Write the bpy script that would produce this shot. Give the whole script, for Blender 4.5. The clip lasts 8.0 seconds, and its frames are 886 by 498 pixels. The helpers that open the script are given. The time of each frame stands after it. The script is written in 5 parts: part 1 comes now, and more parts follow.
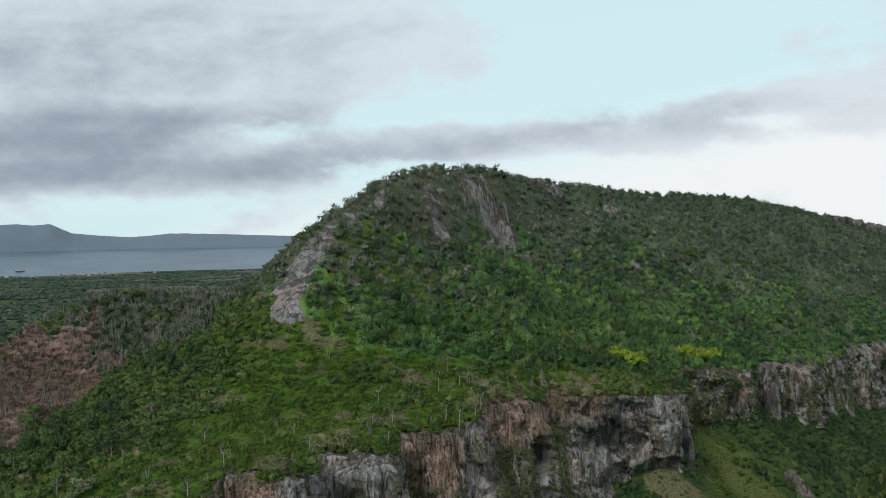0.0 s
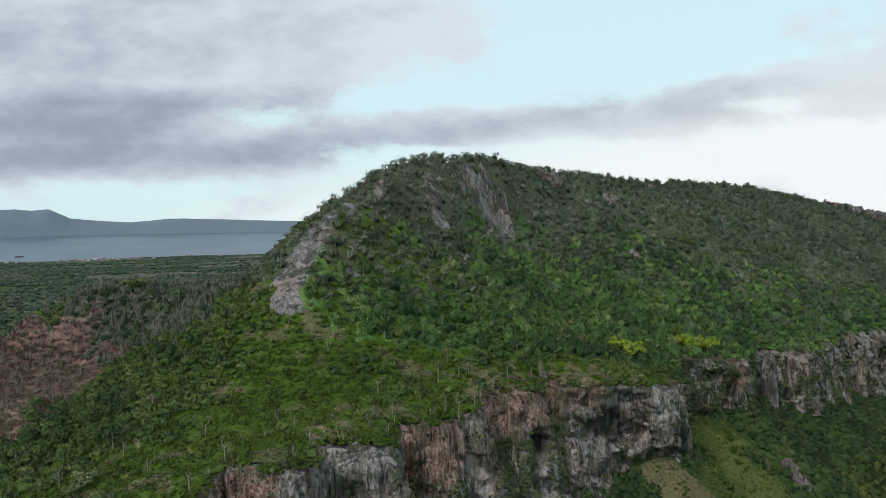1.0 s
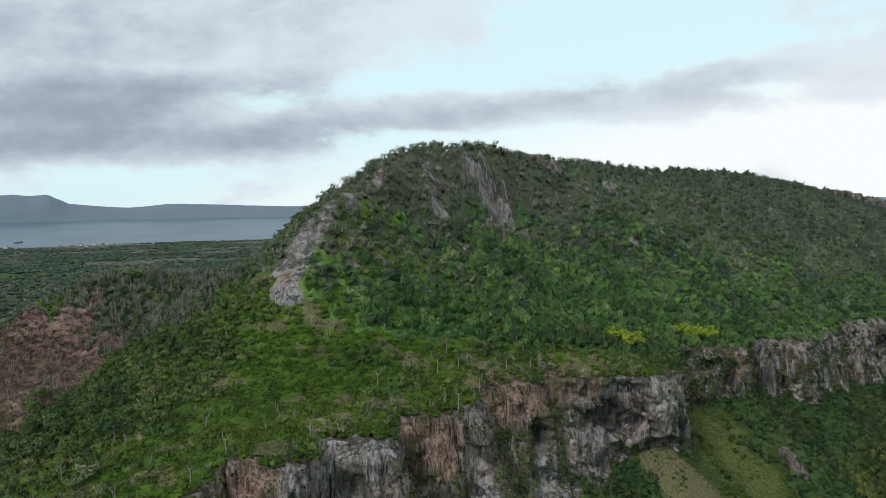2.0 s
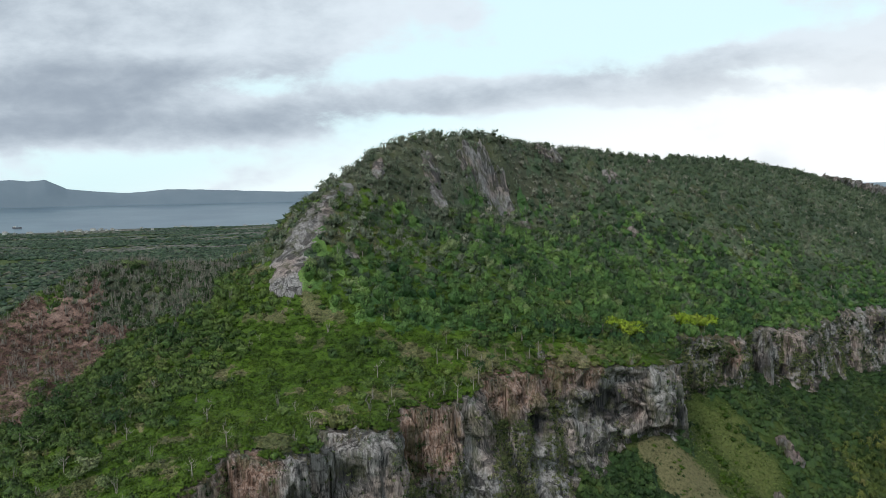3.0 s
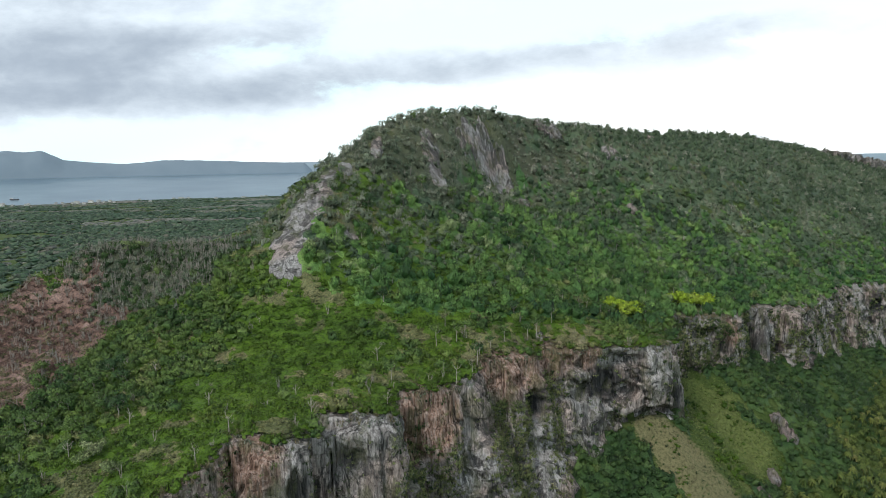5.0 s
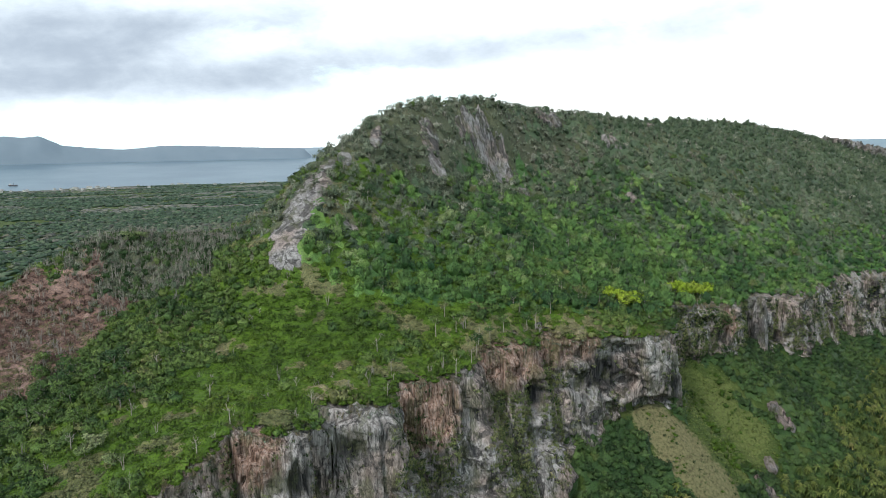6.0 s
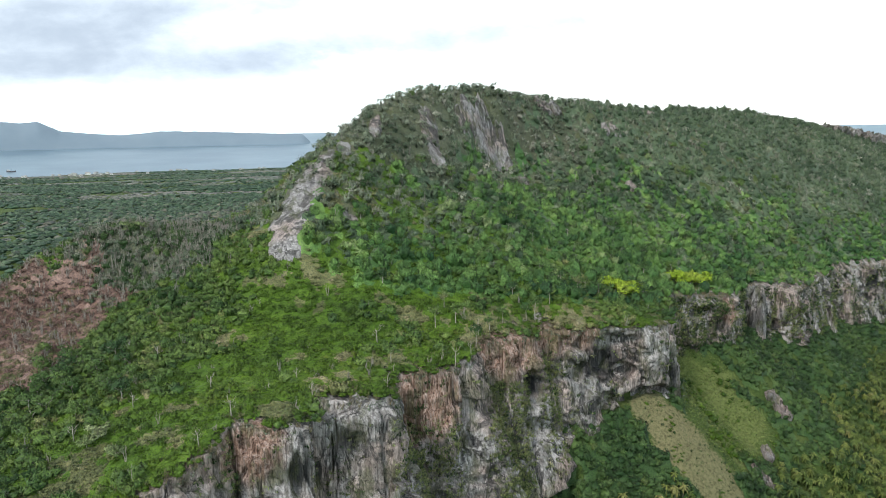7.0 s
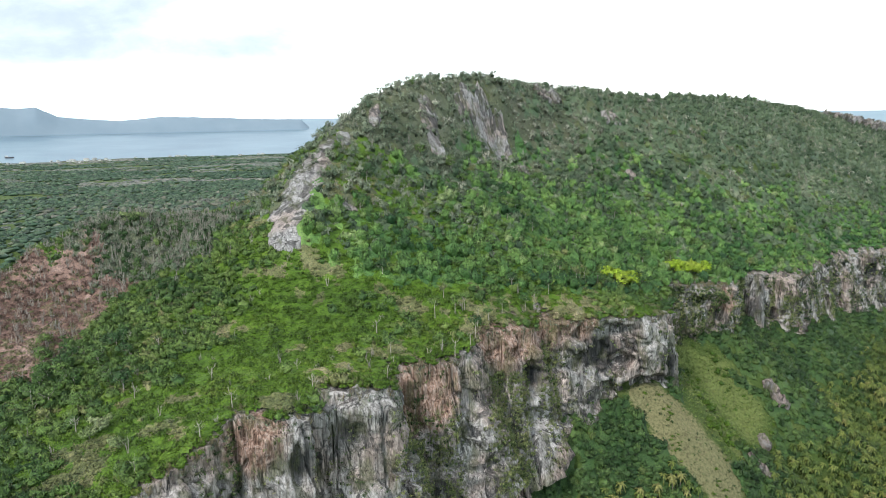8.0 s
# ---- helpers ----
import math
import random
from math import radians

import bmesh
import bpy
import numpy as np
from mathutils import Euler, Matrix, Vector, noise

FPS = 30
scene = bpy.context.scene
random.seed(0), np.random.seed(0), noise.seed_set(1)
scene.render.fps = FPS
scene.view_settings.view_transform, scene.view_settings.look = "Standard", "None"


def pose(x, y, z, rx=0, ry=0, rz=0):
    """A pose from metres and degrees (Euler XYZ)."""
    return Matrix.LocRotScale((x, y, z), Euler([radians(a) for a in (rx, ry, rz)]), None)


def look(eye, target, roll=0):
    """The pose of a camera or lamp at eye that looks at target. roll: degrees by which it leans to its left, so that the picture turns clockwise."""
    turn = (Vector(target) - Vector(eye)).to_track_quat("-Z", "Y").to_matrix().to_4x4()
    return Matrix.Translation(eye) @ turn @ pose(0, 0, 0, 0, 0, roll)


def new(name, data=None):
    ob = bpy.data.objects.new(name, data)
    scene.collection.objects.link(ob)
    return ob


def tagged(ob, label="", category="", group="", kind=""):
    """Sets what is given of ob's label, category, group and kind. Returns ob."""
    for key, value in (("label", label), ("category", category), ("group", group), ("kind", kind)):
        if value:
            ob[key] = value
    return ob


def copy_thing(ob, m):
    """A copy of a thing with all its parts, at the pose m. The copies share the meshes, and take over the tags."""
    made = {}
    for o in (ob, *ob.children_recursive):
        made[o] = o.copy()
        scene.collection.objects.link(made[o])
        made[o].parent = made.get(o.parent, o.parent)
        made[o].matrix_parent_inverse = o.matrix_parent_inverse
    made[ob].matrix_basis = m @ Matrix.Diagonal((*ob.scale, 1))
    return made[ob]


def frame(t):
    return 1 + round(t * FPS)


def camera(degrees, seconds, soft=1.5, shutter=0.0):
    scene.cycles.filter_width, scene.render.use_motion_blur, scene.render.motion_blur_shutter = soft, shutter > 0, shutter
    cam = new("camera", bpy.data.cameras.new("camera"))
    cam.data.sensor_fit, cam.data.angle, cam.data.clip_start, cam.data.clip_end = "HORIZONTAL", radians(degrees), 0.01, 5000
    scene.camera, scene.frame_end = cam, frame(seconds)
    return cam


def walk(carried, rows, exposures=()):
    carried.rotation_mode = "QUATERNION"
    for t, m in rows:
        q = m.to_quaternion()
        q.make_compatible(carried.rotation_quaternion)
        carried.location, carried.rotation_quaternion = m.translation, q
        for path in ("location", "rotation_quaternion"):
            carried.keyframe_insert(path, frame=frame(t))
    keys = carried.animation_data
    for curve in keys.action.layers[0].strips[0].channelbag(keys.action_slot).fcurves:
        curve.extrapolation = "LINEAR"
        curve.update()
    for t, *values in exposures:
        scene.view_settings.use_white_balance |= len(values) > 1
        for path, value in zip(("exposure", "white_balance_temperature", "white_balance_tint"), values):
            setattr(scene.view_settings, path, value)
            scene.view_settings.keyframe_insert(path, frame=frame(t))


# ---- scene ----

# ================= camera: a slow vertical climb =================
cam = camera(65.5, 8.0, soft=0.7)
# seconds, x, y, z, pitch, yaw, roll
PATH = [
    (0.0, 0.000, 0.000, 150.000, -1.128, 0.000, -0.860),
    (0.5, -0.013, 0.072, 151.131, -1.763, -0.022, -0.864),
    (1.0, -0.026, 0.134, 152.244, -2.395, -0.043, -0.868),
    (1.5, -0.039, 0.185, 153.340, -3.023, -0.064, -0.871),
    (2.5, -0.062, 0.258, 155.480, -4.271, -0.105, -0.876),
    (3.0, -0.073, 0.279, 156.523, -4.890, -0.124, -0.878),
    (3.5, -0.084, 0.289, 157.550, -5.506, -0.143, -0.879),
    (4.0, -0.094, 0.290, 158.558, -6.119, -0.162, -0.880),
    (4.5, -0.103, 0.281, 159.550, -6.728, -0.180, -0.880),
    (5.5, -0.121, 0.231, 161.480, -7.938, -0.215, -0.879),
    (6.0, -0.130, 0.191, 162.419, -8.538, -0.232, -0.877),
    (6.5, -0.138, 0.141, 163.340, -9.135, -0.249, -0.875),
    (7.0, -0.145, 0.080, 164.244, -9.729, -0.265, -0.873),
    (7.5, -0.152, 0.009, 165.131, -10.319, -0.280, -0.870),
    (8.0, -0.159, -0.071, 166.000, -10.907, -0.295, -0.866),
]


def aim(x, y, z, pitch, yaw, roll):
    p, w = radians(pitch), radians(yaw)
    return look((x, y, z), (x - math.sin(w) * math.cos(p), y + math.cos(w) * math.cos(p), z + math.sin(p)), roll)


EXPOSURE = [(0.0, -0.52), (1.5, -0.44), (3.0, -0.31), (4.5, -0.08), (6.0, 0.24), (7.0, 0.50), (8.0, 0.80)]
walk(cam, [(t, aim(*row)) for t, *row in PATH], EXPOSURE)

# ================= sky and sun =================
SUN_ELEVATION, SUN_AZIMUTH = 46.0, -140.0      # degrees; azimuth clockwise from +y
sun = new("sun", bpy.data.lights.new("sun", "SUN"))
sun.data.energy, sun.data.angle, sun.data.color = 1.9, radians(10), (1.0, 0.95, 0.87)
se, sa = radians(SUN_ELEVATION), radians(SUN_AZIMUTH)
sun.matrix_world = look((0, 0, 0), (-math.sin(sa) * math.cos(se), -math.cos(sa) * math.cos(se), -math.sin(se)))


def build_world():
    w = bpy.data.worlds.new("sky")
    scene.world = w
    w.use_nodes = True
    nt = w.node_tree
    nt.nodes.clear()
    N, L = nt.nodes.new, nt.links.new

    def val(op, a, b=None, c=None, clamp=False):
        n = N("ShaderNodeMath")
        n.operation, n.use_clamp = op, clamp
        for i, s in enumerate((a, b, c)):
            if s is None:
                continue
            if isinstance(s, (int, float)):
                n.inputs[i].default_value = s
            else:
                L(s, n.inputs[i])
        return n.outputs[0]

    def smooth(v, lo, hi):
        n = N("ShaderNodeMapRange")
        n.interpolation_type = "SMOOTHSTEP"
        L(v, n.inputs[0])
        n.inputs[1].default_value, n.inputs[2].default_value = lo, hi
        return n.outputs[0]

    def mix(f, a, b):
        n = N("ShaderNodeMix")
        n.data_type = "RGBA"
        if isinstance(f, (int, float)):
            n.inputs[0].default_value = f
        else:
            L(f, n.inputs[0])
        for i, s in ((6, a), (7, b)):
            if isinstance(s, tuple):
                n.inputs[i].default_value = (*s, 1)
            else:
                L(s, n.inputs[i])
        return n.outputs[2]

    sky = N("ShaderNodeTexSky")
    sky.sky_type, sky.sun_disc = "NISHITA", False
    sky.sun_elevation, sky.sun_rotation = se, sa
    sky.air_density, sky.dust_density, sky.ozone_density = 1.0, 1.5, 1.0
    co = N("ShaderNodeTexCoord").outputs["Generated"]
    sep = N("ShaderNodeSeparateXYZ")
    L(co, sep.inputs[0])
    dx, dy, dz = sep.outputs
    ahead = val("ADD", val("ABSOLUTE", dy), 0.04)
    u, v = val("DIVIDE", dx, ahead), val("DIVIDE", dz, ahead)      # slopes against the way north

    def noise(su, sv, scale, detail, rough, shift=0.0, lift=0.0):
        com = N("ShaderNodeCombineXYZ")
        L(val("MULTIPLY", u, su), com.inputs[0])
        L(val("MULTIPLY_ADD", v, sv, lift * sv), com.inputs[1])
        com.inputs[2].default_value = shift
        n = N("ShaderNodeTexNoise")
        n.inputs["Scale"].default_value, n.inputs["Detail"].default_value = scale, detail
        n.inputs["Roughness"].default_value, n.inputs["Distortion"].default_value = rough, 0.15
        L(com.outputs[0], n.inputs["Vector"])
        return n.outputs["Fac"]

    def bank(cu, cv, ru, rv, slope=0.0):
        """A soft-edged bank of cloud: 1 in its middle, 0 outside."""
        a = val("DIVIDE", val("SUBTRACT", u, cu), ru)
        b = val("DIVIDE", val("SUBTRACT", val("MULTIPLY_ADD", u, -slope, v), cv), rv)
        q = val("SQRT", val("ADD", val("MULTIPLY", a, a), val("MULTIPLY", b, b)))
        return smooth(q, 1.25, 0.15)

    def total(*parts):
        r = parts[0]
        for q in parts[1:]:
            r = val("ADD", r, q)
        return r

    n1 = noise(1.0, 1.7, 3.6, 10.0, 0.58)
    n2 = noise(1.0, 2.2, 9.0, 8.0, 0.62, 3.0)
    n3 = noise(1.0, 1.6, 2.3, 6.0, 0.55, 7.0)
    banks = total(val("MULTIPLY", bank(-0.50, 0.27, 0.56, 0.125, 0.06), 1.35),
                  val("MULTIPLY", bank(-0.56, 0.093, 0.52, 0.045, -0.02), 0.80),
                  val("MULTIPLY", bank(-0.26, 0.142, 0.20, 0.018), -0.12),
                  val("MULTIPLY", bank(0.02, 0.130, 0.30, 0.032), 0.72),
                  val("MULTIPLY", bank(0.52, 0.118, 0.36, 0.052, 0.10), 0.75),
                  val("MULTIPLY", bank(0.46, 0.155, 0.10, 0.016), -0.4),
                  val("MULTIPLY", bank(-0.40, 0.39, 0.26, 0.04), 0.6),
                  val("MULTIPLY", smooth(v, 0.45, 0.9), 0.55))
    dens = total(banks, val("MULTIPLY", val("SUBTRACT", n1, 0.5), 2.0), val("MULTIPLY", val("SUBTRACT", n2, 0.5), 0.8))
    cover = smooth(dens, 0.06, 0.42)
    under = total(val("MULTIPLY", bank(-0.48, 0.165, 0.44, 0.036, 0.02), 1.5), val("MULTIPLY", bank(-0.46, 0.098, 0.50, 0.050), 1.35), val("MULTIPLY", bank(0.15, 0.125, 0.5, 0.045, 0.08), 1.0))
    thick = smooth(total(val("MULTIPLY", dens, 0.45), val("MULTIPLY", under, 0.5), val("MULTIPLY", val("SUBTRACT", n3, 0.5), 1.4), val("MULTIPLY", val("SUBTRACT", n2, 0.5), 0.7)), 0.05, 1.25)
    scale = N("ShaderNodeVectorMath")
    scale.operation = "SCALE"
    L(sky.outputs[0], scale.inputs[0])
    scale.inputs["Scale"].default_value = 0.10
    clear = mix(0.8, scale.outputs[0], (1.08, 1.42, 1.48))
    cloud = mix(thick, (0.95, 1.07, 1.17), (0.42, 0.50, 0.60))
    glow = smooth(total(v, val("MULTIPLY", u, -0.22)), 0.13, 0.0)
    clear = mix(glow, clear, (1.25, 1.30, 1.32))
    cloud = mix(val("MULTIPLY", glow, 0.45), cloud, (1.15, 1.18, 1.2))
    col = mix(cover, clear, cloud)
    # unseen thick grey cloud overhead and behind, added to dim the land
    col = mix(smooth(v, 0.5, 1.1), col, (0.50, 0.54, 0.59))
    bg = N("ShaderNodeBackground")
    L(col, bg.inputs[0])
    bg.inputs[1].default_value = 1.0
    out = N("ShaderNodeOutputWorld")
    L(bg.outputs[0], out.inputs[0])


build_world()


# ================= materials =================
class Nodes:
    """A small wrapper for building a node material."""

    def __init__(self, name):
        self.m = bpy.data.materials.new(name)
        self.m.use_nodes = True
        self.t = self.m.node_tree
        self.b = self.t.nodes["Principled BSDF"]
        self.b.inputs["Specular IOR Level"].default_value = 0.25

    def node(self, kind, **values):
        n = self.t.nodes.new(kind)
        for k, v in values.items():
            n.inputs[k].default_value = v
        return n

    def link(self, a, b):
        self.t.links.new(a, b)

    def coords(self, sx=1.0, sy=1.0, sz=1.0):
        g = self.node("ShaderNodeNewGeometry")
        mp = self.node("ShaderNodeMapping")
        mp.inputs["Scale"].default_value = (sx, sy, sz)
        self.link(g.outputs["Position"], mp.inputs[0])
        return mp.outputs[0]

    def noise(self, co, scale, detail=5.0, rough=0.55, distort=0.0):
        n = self.node("ShaderNodeTexNoise", Scale=scale, Detail=detail, Roughness=rough, Distortion=distort)
        self.link(co, n.inputs["Vector"])
        return n.outputs["Fac"]

    def ramp(self, f, *stops):
        n = self.node("ShaderNodeValToRGB")
        e = n.color_ramp.elements
        while len(e) < len(stops):
            e.new(0.5)
        for el, (p, c) in zip(e, stops):
            el.position = p
            el.color = (*c, 1) if len(c) == 3 else c
        self.link(f, n.inputs[0])
        return n.outputs[0]

    def step(self, f, lo, hi):
        n = self.node("ShaderNodeMapRange")
        n.interpolation_type = "SMOOTHSTEP"
        n.inputs[1].default_value, n.inputs[2].default_value = lo, hi
        self.link(f, n.inputs[0])
        return n.outputs[0]

    def mix(self, f, a, b, mode="MIX"):
        n = self.node("ShaderNodeMix")
        n.data_type, n.blend_type = "RGBA", mode
        for i, s in ((0, f), (6, a), (7, b)):
            if isinstance(s, tuple):
                n.inputs[i].default_value = (*s, 1)
            elif isinstance(s, (int, float)):
                n.inputs[i].default_value = s
            else:
                self.link(s, n.inputs[i])
        return n.outputs[2]

    def island(self):
        return self.node("ShaderNodeNewGeometry").outputs["Random Per Island"]

    def bump(self, h, strength, distance):
        n = self.node("ShaderNodeBump", Strength=strength, Distance=distance)
        self.link(h, n.inputs["Height"])
        self.link(n.outputs[0], self.b.inputs["Normal"])

    def done(self, color, rough=0.8):
        self.link(color, self.b.inputs["Base Color"])
        self.b.inputs["Roughness"].default_value = rough
        return self.m


def leaf_material(name, dark, mid, light, odd, patch=0.03, spread=0.2, single=False, grain=2.4):
    """Foliage: broad patches by place, a tone for each plant, each leaf spray a little different."""
    n = Nodes(name)
    co = n.coords()
    broad = n.noise(co, patch, 4.0, 0.6)
    if single:
        tone = n.node("ShaderNodeObjectInfo").outputs["Random"]
    else:
        at = n.node("ShaderNodeAttribute")
        at.attribute_name = "tone"
        tone = at.outputs["Fac"]
    f = n.node("ShaderNodeMath")
    f.operation = "MULTIPLY_ADD"
    n.link(tone, f.inputs[0])
    f.inputs[1].default_value = 0.74
    g = n.node("ShaderNodeMath")
    g.operation = "MULTIPLY_ADD"
    n.link(broad, g.inputs[0])
    g.inputs[1].default_value, g.inputs[2].default_value = 1.75, -0.74
    n.link(g.outputs[0], f.inputs[2])
    base = n.ramp(f.outputs[0], (0.12, dark), (0.45, mid), (0.80, light), (0.95, odd))
    h = n.node("ShaderNodeHueSaturation")
    v = n.node("ShaderNodeMapRange")
    v.inputs[3].default_value, v.inputs[4].default_value = 1.0 - spread, 1.0 + spread
    n.link(n.island(), v.inputs[0])
    n.link(v.outputs[0], h.inputs["Value"])
    # leaf clusters: noise paints shaded gaps dark and leaf tips light
    gap_shade = n.noise(co, grain, 4.0, 0.62)
    n.link(n.mix(1.0, base, n.ramp(gap_shade, (0.36, (0.42, 0.45, 0.46)), (0.47, (0.92, 0.92, 0.92)), (0.58, (1.42, 1.36, 1.2))), "MULTIPLY"), h.inputs["Color"])
    # the leaves of a plant turn outwards together, so its billows shade softly
    puff = n.node("ShaderNodeAttribute")
    puff.attribute_name = "puff"
    turn = n.node("ShaderNodeVectorTransform")
    turn.vector_type, turn.convert_from, turn.convert_to = "NORMAL", "OBJECT", "WORLD"
    n.link(puff.outputs["Vector"], turn.inputs[0])
    own = n.node("ShaderNodeVectorMath")
    own.operation = "SCALE"
    own.inputs["Scale"].default_value = 0.5
    n.link(n.node("ShaderNodeNewGeometry").outputs["Normal"], own.inputs[0])
    tilt = n.node("ShaderNodeTexNoise", Scale=grain * 0.8, Detail=3.0)
    n.link(co, tilt.inputs["Vector"])
    jut = n.node("ShaderNodeVectorMath")
    jut.operation = "MULTIPLY_ADD"
    n.link(tilt.outputs["Color"], jut.inputs[0])
    jut.inputs[1].default_value, jut.inputs[2].default_value = (1.2, 1.2, 1.2), (-0.6, -0.6, -0.6)
    rough = n.node("ShaderNodeVectorMath")
    n.link(own.outputs[0], rough.inputs[0])
    n.link(jut.outputs[0], rough.inputs[1])
    both = n.node("ShaderNodeVectorMath")
    n.link(turn.outputs[0], both.inputs[0])
    n.link(rough.outputs[0], both.inputs[1])
    unit_ = n.node("ShaderNodeVectorMath")
    unit_.operation = "NORMALIZE"
    n.link(both.outputs[0], unit_.inputs[0])
    n.link(unit_.outputs[0], n.b.inputs["Normal"])
    return n.done(h.outputs[0], 0.6)


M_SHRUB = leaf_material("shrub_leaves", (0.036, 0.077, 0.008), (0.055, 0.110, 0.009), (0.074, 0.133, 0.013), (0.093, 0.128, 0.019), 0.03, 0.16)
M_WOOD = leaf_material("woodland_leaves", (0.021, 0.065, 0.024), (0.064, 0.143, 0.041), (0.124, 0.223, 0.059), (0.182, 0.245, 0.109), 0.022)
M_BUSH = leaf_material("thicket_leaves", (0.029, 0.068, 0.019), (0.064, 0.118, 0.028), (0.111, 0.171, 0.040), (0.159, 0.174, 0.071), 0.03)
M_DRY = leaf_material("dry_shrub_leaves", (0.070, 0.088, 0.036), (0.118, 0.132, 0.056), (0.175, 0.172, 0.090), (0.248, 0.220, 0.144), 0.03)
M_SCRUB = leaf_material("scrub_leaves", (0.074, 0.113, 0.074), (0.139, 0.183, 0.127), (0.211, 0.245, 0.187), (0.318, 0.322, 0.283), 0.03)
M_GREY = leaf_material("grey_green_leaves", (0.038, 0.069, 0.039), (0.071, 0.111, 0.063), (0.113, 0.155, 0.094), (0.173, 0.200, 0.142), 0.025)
# scrub colour darkened to paint the shaded gaps beneath the bushes
M_SCRUB_SHADED = leaf_material("shaded_scrub_leaves", (0.040, 0.052, 0.030), (0.066, 0.080, 0.048), (0.096, 0.108, 0.068), (0.13, 0.13, 0.095), 0.03)
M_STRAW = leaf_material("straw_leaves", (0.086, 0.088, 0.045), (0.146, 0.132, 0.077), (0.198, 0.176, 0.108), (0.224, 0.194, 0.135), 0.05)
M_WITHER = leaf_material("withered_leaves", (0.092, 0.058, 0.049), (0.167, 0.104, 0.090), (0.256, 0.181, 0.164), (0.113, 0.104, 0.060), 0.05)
# lowland and field tones carry some blue-grey distance haze in their colour
M_FAR = leaf_material("hazed_lowland_leaves", (0.028, 0.061, 0.039), (0.048, 0.089, 0.056), (0.077, 0.114, 0.075), (0.125, 0.130, 0.112), 0.004, 0.18, grain=0.15)
M_FIELD_HAZED = leaf_material("hazed_field_leaves", (0.093, 0.116, 0.097), (0.134, 0.148, 0.132), (0.175, 0.175, 0.166), (0.194, 0.181, 0.172), 0.006, 0.15, grain=0.15)
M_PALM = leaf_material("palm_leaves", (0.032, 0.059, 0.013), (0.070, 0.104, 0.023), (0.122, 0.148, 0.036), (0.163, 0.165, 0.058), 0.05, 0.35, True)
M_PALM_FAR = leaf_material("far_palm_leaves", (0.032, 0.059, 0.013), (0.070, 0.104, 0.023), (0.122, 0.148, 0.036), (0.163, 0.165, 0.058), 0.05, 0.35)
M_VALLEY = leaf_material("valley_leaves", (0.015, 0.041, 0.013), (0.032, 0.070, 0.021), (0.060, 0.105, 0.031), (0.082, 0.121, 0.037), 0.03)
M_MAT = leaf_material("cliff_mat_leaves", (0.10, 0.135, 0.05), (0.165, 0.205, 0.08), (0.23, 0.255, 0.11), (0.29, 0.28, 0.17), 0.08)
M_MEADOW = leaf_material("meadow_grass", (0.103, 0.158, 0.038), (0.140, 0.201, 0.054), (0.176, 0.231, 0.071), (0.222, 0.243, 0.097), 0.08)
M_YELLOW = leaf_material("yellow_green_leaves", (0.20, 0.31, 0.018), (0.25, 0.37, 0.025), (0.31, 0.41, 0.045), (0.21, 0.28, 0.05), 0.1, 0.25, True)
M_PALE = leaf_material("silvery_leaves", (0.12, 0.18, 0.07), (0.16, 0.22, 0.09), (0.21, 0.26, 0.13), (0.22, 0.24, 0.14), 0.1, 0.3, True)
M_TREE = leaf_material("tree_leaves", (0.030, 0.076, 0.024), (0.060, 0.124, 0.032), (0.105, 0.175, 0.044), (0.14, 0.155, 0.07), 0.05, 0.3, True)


def bark_material(name="pale_bark", tone=1.0):
    n = Nodes(name)
    co = n.coords()
    c = n.ramp(n.noise(co, 1.5, 4.0), (0.3, tuple(tone * q for q in (0.22, 0.20, 0.165))), (0.7, tuple(tone * q for q in (0.42, 0.395, 0.355))))
    return n.done(c, 0.85)


M_BARK = bark_material()
M_TWIG = bark_material("grey_twigs", 0.8)


